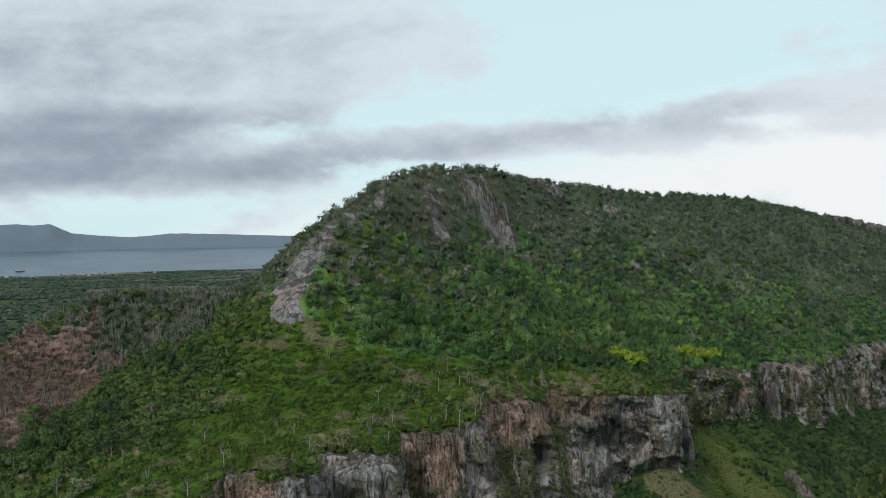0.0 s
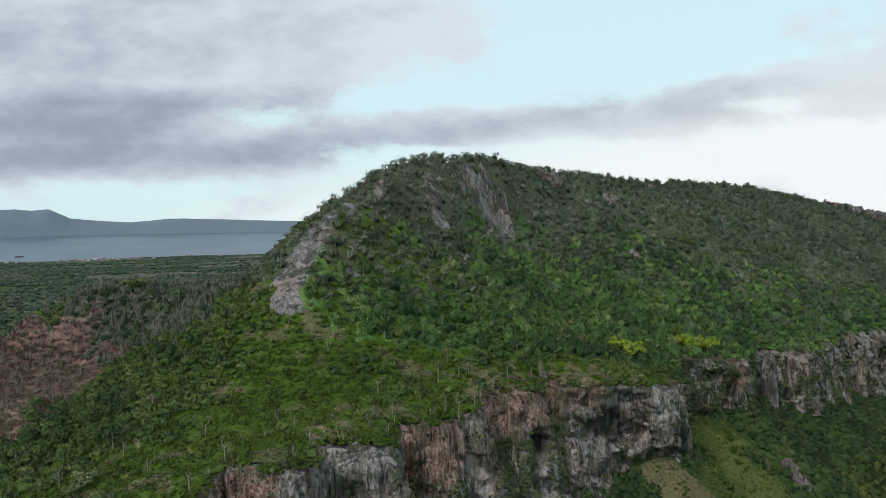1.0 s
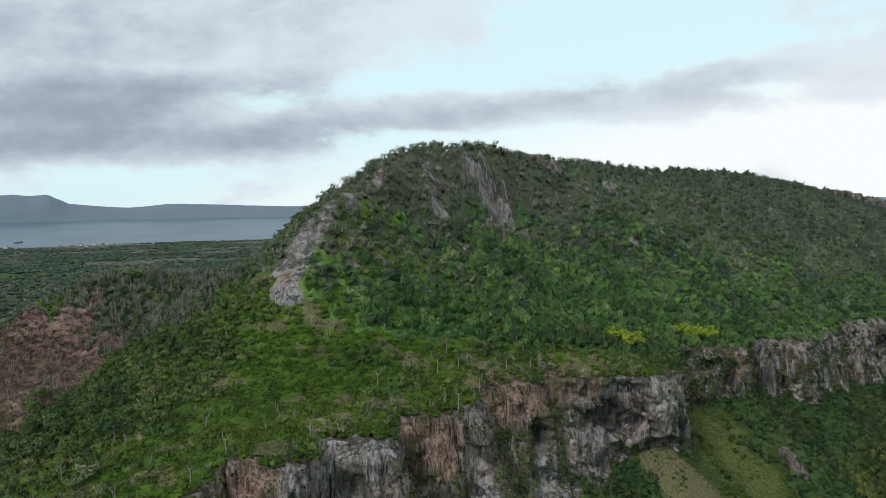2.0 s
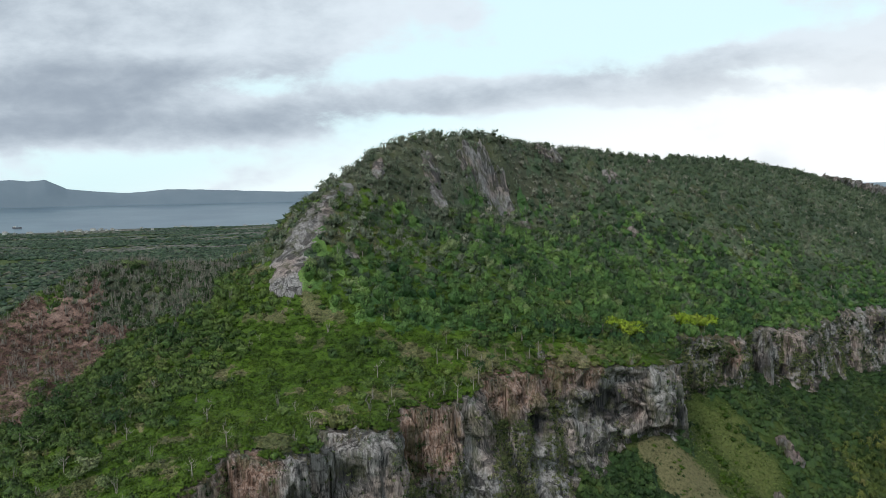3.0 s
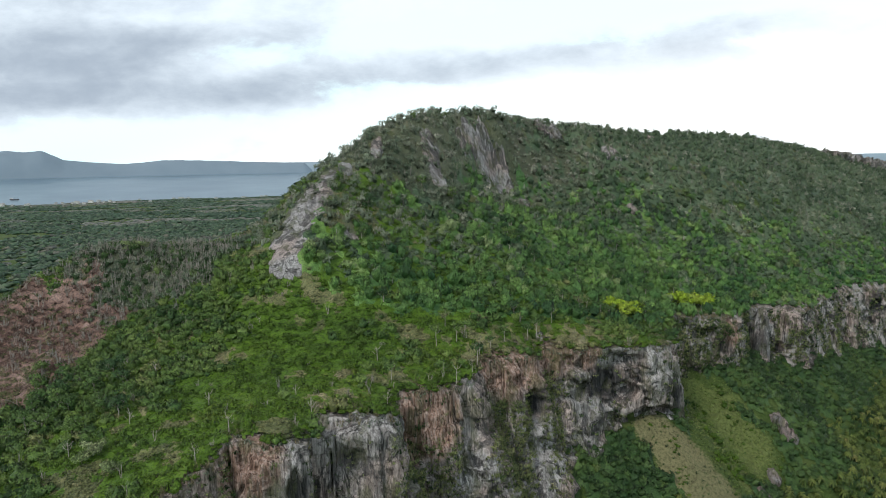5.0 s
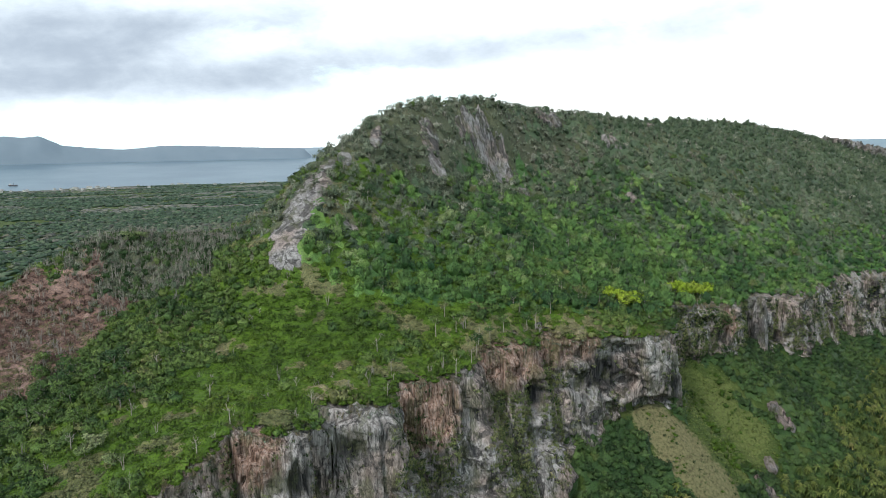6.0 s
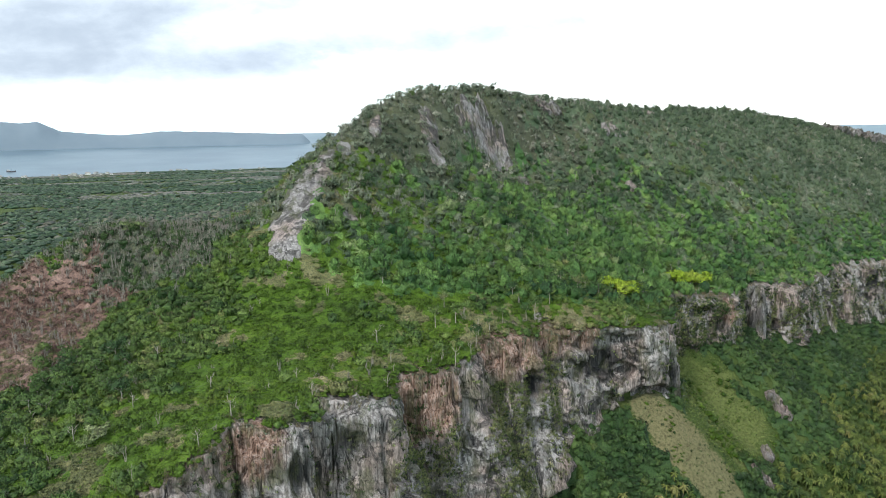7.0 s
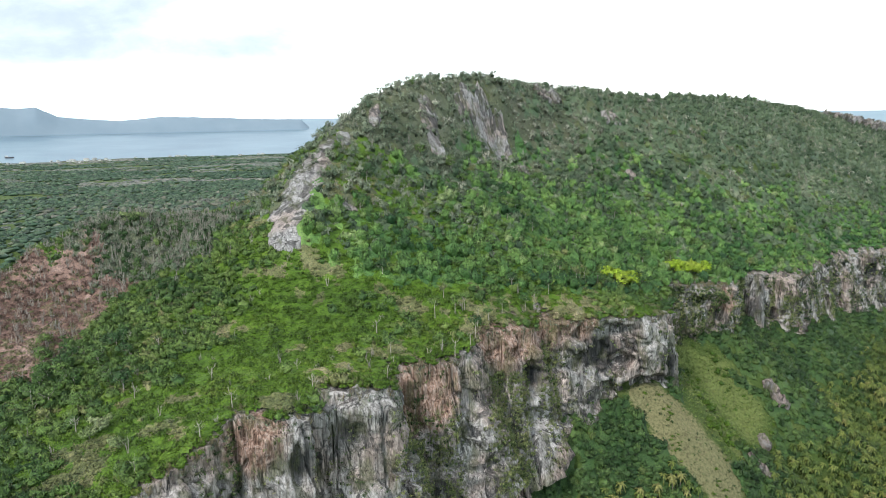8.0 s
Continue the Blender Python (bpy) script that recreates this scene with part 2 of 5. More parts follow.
def ground_material():
    n = Nodes("hill_ground")
    co = n.coords()
    a = n.noise(co, 0.05, 6.0, 0.65)
    b = n.noise(co, 0.9, 7.0, 0.72)
    c = n.ramp(a, (0.3, (0.030, 0.058, 0.012)), (0.5, (0.046, 0.080, 0.017)), (0.72, (0.075, 0.096, 0.031)))
    c = n.mix(n.step(b, 0.52, 0.75), c, (0.070, 0.090, 0.030))
    # dry litter and dead grass on the upper hill
    zz = n.node("ShaderNodeSeparateXYZ")
    n.link(co, zz.inputs[0])
    up = n.node("ShaderNodeMath")
    up.operation = "MULTIPLY_ADD"
    n.link(a, up.inputs[0])
    up.inputs[1].default_value = 50.0
    n.link(zz.outputs[2], up.inputs[2])
    c = n.mix(n.step(up.outputs[0], 146, 172), c, n.ramp(n.noise(co, 1.3, 6.0, 0.75), (0.36, (0.035, 0.045, 0.022)), (0.5, (0.095, 0.105, 0.062)), (0.66, (0.19, 0.185, 0.135))))
    leafy = n.noise(co, 2.1, 5.0, 0.7)
    c = n.mix(n.step(leafy, 0.46, 0.62), c, n.ramp(a, (0.35, (0.066, 0.112, 0.023)), (0.65, (0.115, 0.135, 0.044))))
    # open grass on the apron and in small clearings of the plateau (x, y, radius)
    for x, y, r, col in ((78, 242, 9, (0.185, 0.18, 0.09)), (87, 235, 13, (0.20, 0.19, 0.095)), (96, 227, 12, (0.185, 0.18, 0.09)), (108, 290, 14, (0.14, 0.18, 0.05)), (113, 247, 10, (0.15, 0.18, 0.06)), (123, 266, 13, (0.14, 0.175, 0.055)), (-30, 177, 4.5, (0.20, 0.165, 0.07)), (-22, 186, 4, (0.17, 0.14, 0.06)),
                         (128, 286, 15, (0.145, 0.18, 0.055)), (-143, 238, 30, (0.15, 0.105, 0.08))):
        d = n.node("ShaderNodeVectorMath")
        d.operation = "DISTANCE"
        flat = n.node("ShaderNodeVectorMath")
        flat.operation = "MULTIPLY"
        n.link(co, flat.inputs[0])
        flat.inputs[1].default_value = (1, 1, 0)
        n.link(flat.outputs[0], d.inputs[0])
        d.inputs[1].default_value = (x, y, 0)
        e = n.node("ShaderNodeMath")
        e.operation = "MULTIPLY_ADD"
        n.link(b, e.inputs[0])
        e.inputs[1].default_value = r * 0.8
        n.link(d.outputs["Value"], e.inputs[2])
        c = n.mix(n.step(e.outputs[0], r * 1.42, r * 1.2), c, n.mix(n.step(b, 0.4, 0.7), col, tuple(q * 0.42 for q in col)))
    n.bump(b, 0.9, 0.8)
    return n.done(c, 0.95)


M_GROUND = ground_material()


def rock_material(name, light, mid, dark, ochre=(), scatter_ochre=0.4, green=0.5, stain_shade=()):
    """Weathered limestone: broad staining, hanging streaks, broken faces with dark fissures, fresh ochre falls, moss,
    shade painted at hollows.
    """
    n = Nodes(name)
    streak = n.noise(n.coords(1.1, 1.1, 0.055), 1.0, 8.0, 0.66, 0.5)
    blotch = n.noise(n.coords(0.13, 0.13, 0.075), 1.0, 6.0, 0.62, 0.8)
    fine = n.noise(n.coords(1.8, 1.8, 0.75), 1.0, 8.0, 0.72, 0.5)
    warm = n.noise(n.coords(0.05, 0.05, 0.07), 1.0, 3.0, 0.5)
    soft = tuple(0.5 * q for q in mid)
    col = n.ramp(blotch, (0.32, soft), (0.44, mid), (0.60, light), (0.76, mid))
    col = n.mix(0.55, col, n.ramp(streak, (0.36, soft), (0.46, mid), (0.58, light), (0.72, mid)))
    col = n.mix(n.step(warm, 0.44, 0.60), col, n.mix(1.0, col, (1.04, 0.90, 0.84), "MULTIPLY"))
    # black crusts hang below the broken parts
    crust = n.step(n.noise(n.coords(0.17, 0.17, 0.085), 1.0, 8.0, 0.68, 1.0), 0.50, 0.56)
    och = n.noise(n.coords(0.075, 0.075, 0.05), 1.0, 4.0, 0.5, 0.3)
    k = scatter_ochre
    patch = n.mix(1.0, n.step(och, 0.54, 0.66), (k, k, k), "MULTIPLY")
    black = n.mix(1.0, crust, (0.85, 0.85, 0.85), "MULTIPLY")
    for x, y, z, r in stain_shade:                      # black weeping streaks that also paint the shade of the hollows
        d = n.node("ShaderNodeVectorMath")
        d.operation = "DISTANCE"
        n.link(n.coords(), d.inputs[0])
        d.inputs[1].default_value = (x, y, z)
        e = n.node("ShaderNodeMath")
        e.operation = "MULTIPLY_ADD"
        n.link(n.mix(0.5, streak, blotch), e.inputs[0])
        e.inputs[1].default_value = -16.0
        n.link(d.outputs["Value"], e.inputs[2])
        black = n.mix(1.0, black, n.step(e.outputs[0], r - 6.5, r - 9.5), "LIGHTEN")
    col = n.mix(black, col, n.ramp(streak, (0.40, dark), (0.68, soft)))
    for x, y, z, r in ochre:                       # fresh rock falls
        d = n.node("ShaderNodeVectorMath")
        d.operation = "DISTANCE"
        n.link(n.coords(), d.inputs[0])
        d.inputs[1].default_value = (x, y, z)
        e = n.node("ShaderNodeMath")
        e.operation = "MULTIPLY_ADD"
        n.link(blotch, e.inputs[0])
        e.inputs[1].default_value = -10.0
        n.link(d.outputs["Value"], e.inputs[2])
        patch = n.mix(1.0, patch, n.step(e.outputs[0], r - 3.0, r - 8.0), "LIGHTEN")
    col = n.mix(patch, col, n.ramp(streak, (0.38, (0.13, 0.078, 0.060)), (0.47, (0.275, 0.175, 0.135)), (0.60, (0.39, 0.30, 0.26))))
    moss = n.noise(n.coords(0.22, 0.22, 0.10), 1.0, 8.0, 0.68)
    col = n.mix(n.mix(1.0, n.step(moss, 0.48, 0.60), (green, green, green), "MULTIPLY"), col, n.ramp(fine, (0.3, (0.036, 0.046, 0.018)), (0.7, (0.105, 0.115, 0.05))))
    col = n.mix(0.8, col, n.ramp(fine, (0.36, (0.50, 0.50, 0.51)), (0.48, (0.95, 0.95, 0.95)), (0.62, (1.18, 1.18, 1.18))), "MULTIPLY")
    thin = n.noise(n.coords(2.6, 2.6, 0.16), 1.0, 6.0, 0.66, 0.8)
    col = n.mix(0.8, col, n.ramp(thin, (0.36, (0.45, 0.45, 0.46)), (0.47, (0.95, 0.95, 0.95)), (0.60, (1.25, 1.25, 1.25))), "MULTIPLY")
    # upright joints, and a few slanting beds in the broken parts
    joint = n.noise(n.coords(0.42, 0.42, 0.035), 1.0, 4.0, 0.55, 0.6)
    bed = n.noise(n.coords(0.22, 0.22, 0.95), 1.0, 4.0, 0.55, 1.6)
    upright = n.ramp(joint, (0.478, (1, 1, 1)), (0.497, (0.22, 0.22, 0.23)), (0.516, (1, 1, 1)))
    slant = n.ramp(bed, (0.47, (1, 1, 1)), (0.495, (0.35, 0.35, 0.37)), (0.52, (1, 1, 1)))
    lines = n.mix(n.step(n.noise(n.coords(0.07, 0.07, 0.09), 1.0, 2.0, 0.5), 0.54, 0.62), upright, slant)
    col = n.mix(n.step(n.noise(n.coords(0.11, 0.11, 0.11), 1.0, 3.0, 0.5), 0.42, 0.60), col, n.mix(1.0, col, lines, "MULTIPLY"))
    n.bump(n.mix(0.45, n.mix(0.5, fine, streak), lines), 0.9, 0.9)
    return n.done(col, 0.92)


# the last list darkens the hollows: black streaks plus painted shade
M_ROCK = rock_material("cliff_limestone", (0.46, 0.445, 0.44), (0.235, 0.223, 0.217), (0.022, 0.023, 0.026),
                       [(-5, 190, 86, 12), (-45, 153, 91, 8), (20, 219, 92, 10), (29, 224, 91, 8), (40, 232, 93, 8), (50, 237, 93, 7), (135, 316, 78, 7)], 0.25, 0.6,
                       [(51, 240, 82, 7.5), (60, 242, 79, 6.5), (86, 254, 70, 6), (-35, 156, 84, 4.5), (-24, 167, 86, 4), (30, 224, 80, 5), (128, 312, 74, 5), (205, 374, 55, 6), (285, 446, 64, 8)])
M_ROCK_PALE = rock_material("pale_limestone", (0.40, 0.39, 0.39), (0.25, 0.243, 0.243), (0.06, 0.058, 0.058), (), 0.10, 0.6)
M_ROCK_DARK = rock_material("dark_limestone", (0.28, 0.265, 0.265), (0.17, 0.16, 0.16), (0.03, 0.03, 0.032), (), 0.3, 0.6)


def sea_material():
    n = Nodes("sea_water")
    co = n.coords()
    c = n.ramp(n.noise(co, 0.004, 4.0), (0.35, (0.09, 0.15, 0.21)), (0.65, (0.13, 0.20, 0.26)))
    n.bump(n.noise(co, 0.08, 5.0), 0.5, 0.6)
    return n.done(c, 0.35)


M_SEA = sea_material()


def plain_material(name, a, b, scale=0.01):
    n = Nodes(name)
    c = n.ramp(n.noise(n.coords(), scale, 6.0, 0.6), (0.35, a), (0.65, b))
    return n.done(c, 0.95)


# blue-grey haze of distance is painted into these two base colours
M_FARHILL = plain_material("hazed_forest", (0.175, 0.235, 0.29), (0.205, 0.265, 0.32), 0.004)
M_FARLAND = plain_material("hazed_land", (0.10, 0.15, 0.155), (0.13, 0.18, 0.18), 0.004)


# ================= noise and mesh helpers =================
def lattice(ix, iy, iz, seed):
    h = (ix * 374761393 + iy * 668265263 + iz * 2147483647 + seed * 974634777) & 0xFFFFFFFF
    h = ((h ^ (h >> 13)) * 1274126177) & 0xFFFFFFFF
    h = ((h ^ (h >> 16)) * 2246822519) & 0xFFFFFFFF
    return ((h ^ (h >> 15)) & 0xFFFFFF) / float(0xFFFFFF) * 2.0 - 1.0


def vnoise(x, y, z=0.0, seed=0):
    """Smooth lattice noise in -1..1 for arrays."""
    x, y, z = np.broadcast_arrays(np.asarray(x, float), np.asarray(y, float), np.asarray(z, float))
    fx, fy, fz = np.floor(x), np.floor(y), np.floor(z)
    ix, iy, iz = fx.astype(np.int64), fy.astype(np.int64), fz.astype(np.int64)
    u, v, w = x - fx, y - fy, z - fz
    u, v, w = (q * q * q * (q * (q * 6 - 15) + 10) for q in (u, v, w))
    r = 0.0
    for a in (0, 1):
        for b in (0, 1):
            for c in (0, 1):
                k = (u if a else 1 - u) * (v if b else 1 - v) * (w if c else 1 - w)
                r = r + k * lattice(ix + a, iy + b, iz + c, seed)
    return r


def fbm(x, y, z=0.0, seed=0, octaves=4, gain=0.5):
    r, amp, tot = 0.0, 1.0, 0.0
    for o in range(octaves):
        r = r + amp * vnoise(np.asarray(x) * 2 ** o, np.asarray(y) * 2 ** o, np.asarray(z) * 2 ** o, seed + 17 * o)
        tot += amp
        amp *= gain
    return r / tot


def sstep(v, lo, hi):
    q = np.clip((v - lo) / (hi - lo), 0, 1)
    return q * q * (3 - 2 * q)


def mesh_object(name, verts, faces, material, smooth=False, parent=None):
    """One mesh object out of arrays; faces: an (n, 3) or (n, 4) array or a list of both."""
    me = bpy.data.meshes.new(name)
    groups = faces if isinstance(faces, list) else [faces]
    verts = np.asarray(verts, np.float32)
    me.vertices.add(len(verts))
    me.vertices.foreach_set("co", verts.ravel())
    loops = np.concatenate([np.asarray(g).ravel() for g in groups]).astype(np.int32)
    sizes = np.concatenate([np.full(len(g), np.asarray(g).shape[1]) for g in groups]).astype(np.int32)
    me.loops.add(len(loops))
    me.loops.foreach_set("vertex_index", loops)
    me.polygons.add(len(sizes))
    me.polygons.foreach_set("loop_start", np.concatenate([[0], np.cumsum(sizes)[:-1]]).astype(np.int32))
    me.polygons.foreach_set("loop_total", sizes)
    me.polygons.foreach_set("use_smooth", np.full(len(sizes), smooth))
    me.update(calc_edges=True)
    me.validate()
    me.materials.append(material)
    ob = new(name, me)
    if parent:
        ob.parent = parent
    return ob


def grid_faces(nu, nv):
    i = np.arange((nu - 1) * (nv - 1))
    a = (i // (nv - 1)) * nv + i % (nv - 1)
    return np.stack([a, a + nv, a + nv + 1, a + 1], -1)


# ================= the lie of the land =================
# the cliff's rim, from the near spur round to the far wall (x, y, z)
RIM = np.array([
    (-150, -60, 56), (-112, 60, 66), (-88, 105, 78), (-70, 130, 86), (-62, 136, 89), (-53, 146, 93), (-50.5, 155, 96.5),
    (-44, 153, 95.5), (-32, 155.5, 95), (-34, 170, 96), (-19, 168, 95.5), (-13, 172, 95), (-13, 188, 95.5), (3, 195.5, 94),
    (8, 200, 95), (12, 216, 96), (31, 224.5, 95), (34, 236, 95), (44, 232, 94), (80, 247, 91), (88, 256, 90), (98, 296, 91),
    (118, 307, 88), (142, 321, 84), (165, 361, 80), (202, 373, 75), (253, 429, 74), (301, 454, 72), (420, 560, 70), (700, 800, 60)], float)
SHOULDER = [(-122, 197, 88), (-101, 197, 96.5), (-71, 216, 104), (-30, 216, 103), (12, 230, 101.5), (40, 256, 104), (79, 287, 96), (120, 330, 88)]
FOOT = [(-157, 250, 111), (-126, 241, 102), (-108, 252, 112), (-82, 251, 122.5), (-65, 228, 112.5), (-16, 241, 113), (27, 268, 111.5),
        (70, 380, 128), (115, 414, 126), (136, 407, 114), (229, 443, 98), (330, 520, 98), (480, 660, 95)]
FLANK = [(-52, 244, 127), (-29, 258, 129), (-1, 329, 150), (32, 388, 150), (75, 420, 150), (114, 448, 157), (200, 505, 160), (300, 575, 148)]
LEFT_RIDGE = [(-190, 235, 95), (-165, 245, 110), (-153, 252, 117), (-135, 265, 127), (-120, 270, 128.5), (-105, 285, 126), (-90, 290, 126), (-76, 279, 130)]
CREST = [(-66, 270, 134.5), (-59, 271, 142), (-53, 285, 152), (-46, 296, 158.5), (-42, 306, 163), (-29, 326, 173.5), (-14, 346, 180.5), (0, 366, 184),
         (14, 381, 182), (34, 401, 182.5), (68, 456, 183), (101, 476, 181.5), (128, 491, 177.5), (154, 511, 175), (187, 536, 177), (230, 561, 176),
         (264, 581, 173.5), (303, 611, 169.5), (378, 691, 160), (504, 781, 143)]
BACK = [(-200, 280, 80), (-130, 330, 98), (-90, 350, 110), (-40, 400, 130), (40, 470, 160), (130, 570, 150), (300, 690, 140), (500, 880, 105)]


def dense(line, gap):
    line = np.asarray(line, float)
    out = []
    for a, b in zip(line[:-1], line[1:]):
        k = max(1, int(np.linalg.norm((b - a)[:2]) / gap))
        out += [a + (b - a) * i / k for i in range(k)]
    return np.array(out + [line[-1]])


SPOTS = np.concatenate([dense(l, 12) for l in (RIM[1:-1], SHOULDER, FOOT, FLANK, LEFT_RIDGE, CREST, BACK)])
_d = np.linalg.norm(SPOTS[:, None, :2] - SPOTS[None, :, :2], axis=2)
_A = np.block([[_d + np.eye(len(SPOTS)) * 1.5, np.ones((len(SPOTS), 1))], [np.ones((1, len(SPOTS))), np.zeros((1, 1))]])
_W = np.linalg.solve(_A, np.append(SPOTS[:, 2], 0))
RIM_DENSE = dense(RIM, 1.0)
HIGH_SIDE = np.concatenate([RIM[:, :2], [(5000, 5500), (-5500, 5500), (-5500, -60)]])
TOE_X = [-150, -50, -13, 12, 30, 44, 80, 98, 142, 170, 202, 301, 700]
TOE_Z = [30, 46, 54, 52, 55, 63, 67, 66, 68, 58, 52, 42, 25]


def inside(x, y, poly):
    r = np.zeros(x.shape, bool)
    for (x1, y1), (x2, y2) in zip(poly, np.roll(poly, -1, 0)):
        c = (y1 > y) != (y2 > y)
        with np.errstate(divide="ignore", invalid="ignore"):
            r ^= c & (x < (x2 - x1) * (y - y1) / (y2 - y1) + x1)
    return r


def rim_distance(x, y):
    """Signed distance to the rim (positive on the low side) and the nearest rim sample."""
    d = np.empty(x.shape)
    k = np.empty(x.shape, int)
    for i in range(0, len(x), 4000):
        q = (x[i:i + 4000, None] - RIM_DENSE[None, :, 0]) ** 2 + (y[i:i + 4000, None] - RIM_DENSE[None, :, 1]) ** 2
        k[i:i + 4000] = q.argmin(1)
        d[i:i + 4000] = np.sqrt(q.min(1))
    return np.where(inside(x, y, HIGH_SIDE), -d, d), k


def upland(x, y):
    z = np.empty(x.shape)
    near = np.empty(x.shape)
    for i in range(0, len(x), 4000):
        d = np.hypot(x[i:i + 4000, None] - SPOTS[None, :, 0], y[i:i + 4000, None] - SPOTS[None, :, 1])
        z[i:i + 4000] = d @ _W[:-1] + _W[-1]
        near[i:i + 4000] = d.min(1)
    r = np.hypot(x, y)
    plain = np.interp(r, [0, 400, 700, 1300, 2960, 3060, 6000], [95, 93, 87, 70, 23, 12, -20]) + 3 * fbm(x / 160, y / 160, 0, 5)
    w = sstep(near, 50, 190)
    return z * (1 - w) + plain * w


def land(x, y):
    """Height of the ground at arrays x, y."""
    x, y = np.asarray(x, float), np.asarray(y, float)
    shape = x.shape
    x, y = x.ravel(), y.ravel()
    d, k = rim_distance(x, y)
    up = upland(x, y) + 1.0 * fbm(x / 14, y / 14, 0, 3) * sstep(-d, 3, 20)
    toe = np.interp(RIM_DENSE[k, 0], TOE_X, TOE_Z)
    dd = np.maximum(d, 0)
    low = toe - 2 - 0.90 * dd + 2.2 * fbm(x / 18, y / 18, 0, 9) * sstep(dd, 2, 12)
    low = np.logaddexp(low / 4, 4 / 4) * 4
    low = low + 1.2 * fbm(x / 30, y / 30, 0, 11)
    f = sstep(d, -8.5, -6.0)
    return (up * (1 - f) + low * f).reshape(shape), d.reshape(shape), up.reshape(shape)


def spaced(lo, hi, step, far_lo, far_hi, growth=1.14):
    mid = list(np.arange(lo, hi + step, step))
    s, a = step, mid[-1]
    while a < far_hi:
        s *= growth
        a += s
        mid.append(a)
    s, a = step, mid[0]
    while a > far_lo:
        s *= growth
        a -= s
        mid.insert(0, a)
    return np.array(mid)


gx = spaced(-240, 460, 3.5, -3800, 3800)
gy = spaced(70, 760, 3.5, -2500, 3100, 1.13)
GX, GY = np.meshgrid(gx, gy, indexing="ij")
GZ, GD, GU = land(GX, GY)
ground = mesh_object("ground", np.stack([GX, GY, GZ], -1).reshape(-1, 3), grid_faces(len(gx), len(gy)), M_GROUND, True)
tagged(ground, "grassy earth of the hill and valley under the shrubs", "ground", kind="structure")


def height(x, y, G=GZ):
    """Bilinear look-up in the ground sheet (or, with GU, in the upland's surface out to the rim)."""
    i = np.clip(np.searchsorted(gx, x) - 1, 0, len(gx) - 2)
    j = np.clip(np.searchsorted(gy, y) - 1, 0, len(gy) - 2)
    u = (x - gx[i]) / (gx[i + 1] - gx[i])
    v = (y - gy[j]) / (gy[j + 1] - gy[j])
    return G[i, j] * (1 - u) * (1 - v) + G[i + 1, j] * u * (1 - v) + G[i, j + 1] * (1 - u) * v + G[i + 1, j + 1] * u * v


def rim_side(x, y):
    i = np.clip(np.searchsorted(gx, x) - 1, 0, len(gx) - 2)
    j = np.clip(np.searchsorted(gy, y) - 1, 0, len(gy) - 2)
    return GD[i, j]


# ---- sea and far shores ----
def build_sea():
    rr = np.linspace(2880, 4900, 40)
    aa = np.radians(np.linspace(-75, 75, 121))
    R, A = np.meshgrid(rr, aa, indexing="ij")
    Z = np.interp(R, [2880, 3000, 4350, 4900], [18, 19, 98, 163])
    v = np.stack([R * np.sin(A), R * np.cos(A), Z], -1).reshape(-1, 3)
    s = mesh_object("water", v, grid_faces(len(rr), len(aa))[:, ::-1], M_SEA, True)
    tagged(s, "calm grey-blue sea of a wide bay", "sea", kind="structure")


build_sea()


def far_ridge(name, label, a0, a1, dist, base, profile, material, depth=200):
    """A distant hill range along a stretch of the horizon; a0, a1: slopes against the way north."""
    n, m = 220, 14
    u = np.linspace(0, 1, n)
    t = a0 + (a1 - a0) * u
    top = np.interp(u, [p for p, _ in profile], [h for _, h in profile]) + 2.5 * fbm(u * 40, 0 * u, 0, 21)
    rows = []
    for j in range(m):
        q = j / (m - 1)
        rise = math.sin(math.pi * q) ** 0.8
        d = dist + depth * (q - 0.5) * 2
        w = 14 * fbm(u * 26, np.full(n, q * 3), 0, 22) * rise * (1 - rise)
        k = np.sqrt(1 + t * t)
        rows.append(np.stack([t * d / k, d / k, base - 33 + (top - base + 25) * rise + w], -1))
    ob = mesh_object(name, np.stack(rows, 1).reshape(-1, 3), grid_faces(n, m), material, True)
    return tagged(ob, label, "hills", kind="structure")


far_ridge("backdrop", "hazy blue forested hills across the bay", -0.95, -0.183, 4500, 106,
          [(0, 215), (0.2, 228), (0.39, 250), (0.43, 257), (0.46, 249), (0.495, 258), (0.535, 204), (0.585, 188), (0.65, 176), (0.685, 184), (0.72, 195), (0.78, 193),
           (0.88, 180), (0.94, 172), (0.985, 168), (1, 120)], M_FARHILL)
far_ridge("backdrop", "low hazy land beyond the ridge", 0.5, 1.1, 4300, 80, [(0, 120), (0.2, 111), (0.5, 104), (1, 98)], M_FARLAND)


# ---- the cliff ----
# dark hollows in the wall (x, y, z, half width, half height, depth)
HOLLOWS = [(51, 239, 83, 4, 7, 3.0), (58, 241, 80, 5, 5.5, 3.5), (66, 243, 76, 6, 3.5, 2.6), (86, 253, 71, 3.2, 8, 4.5), (76, 246, 66, 9, 4, 2.5), (28, 224, 79, 3, 6, 4.0), (-22, 168, 86, 2, 2.5, 1.2),
           (-29, 168.5, 82, 0.9, 16, 4.0), (-33, 163, 82, 1.2, 14, 4.5), (-36, 155, 84, 1.6, 6, 1.6), (-13, 180, 78, 2, 18, 3.5), (6, 198, 84, 2, 14, 3.0),
           (132, 316, 72, 3, 6, 4.0), (205, 374, 52, 5, 4, 4.0), (285, 446, 62, 6, 4, 4.0), (172, 363, 70, 1.2, 2.0, 2.0)]


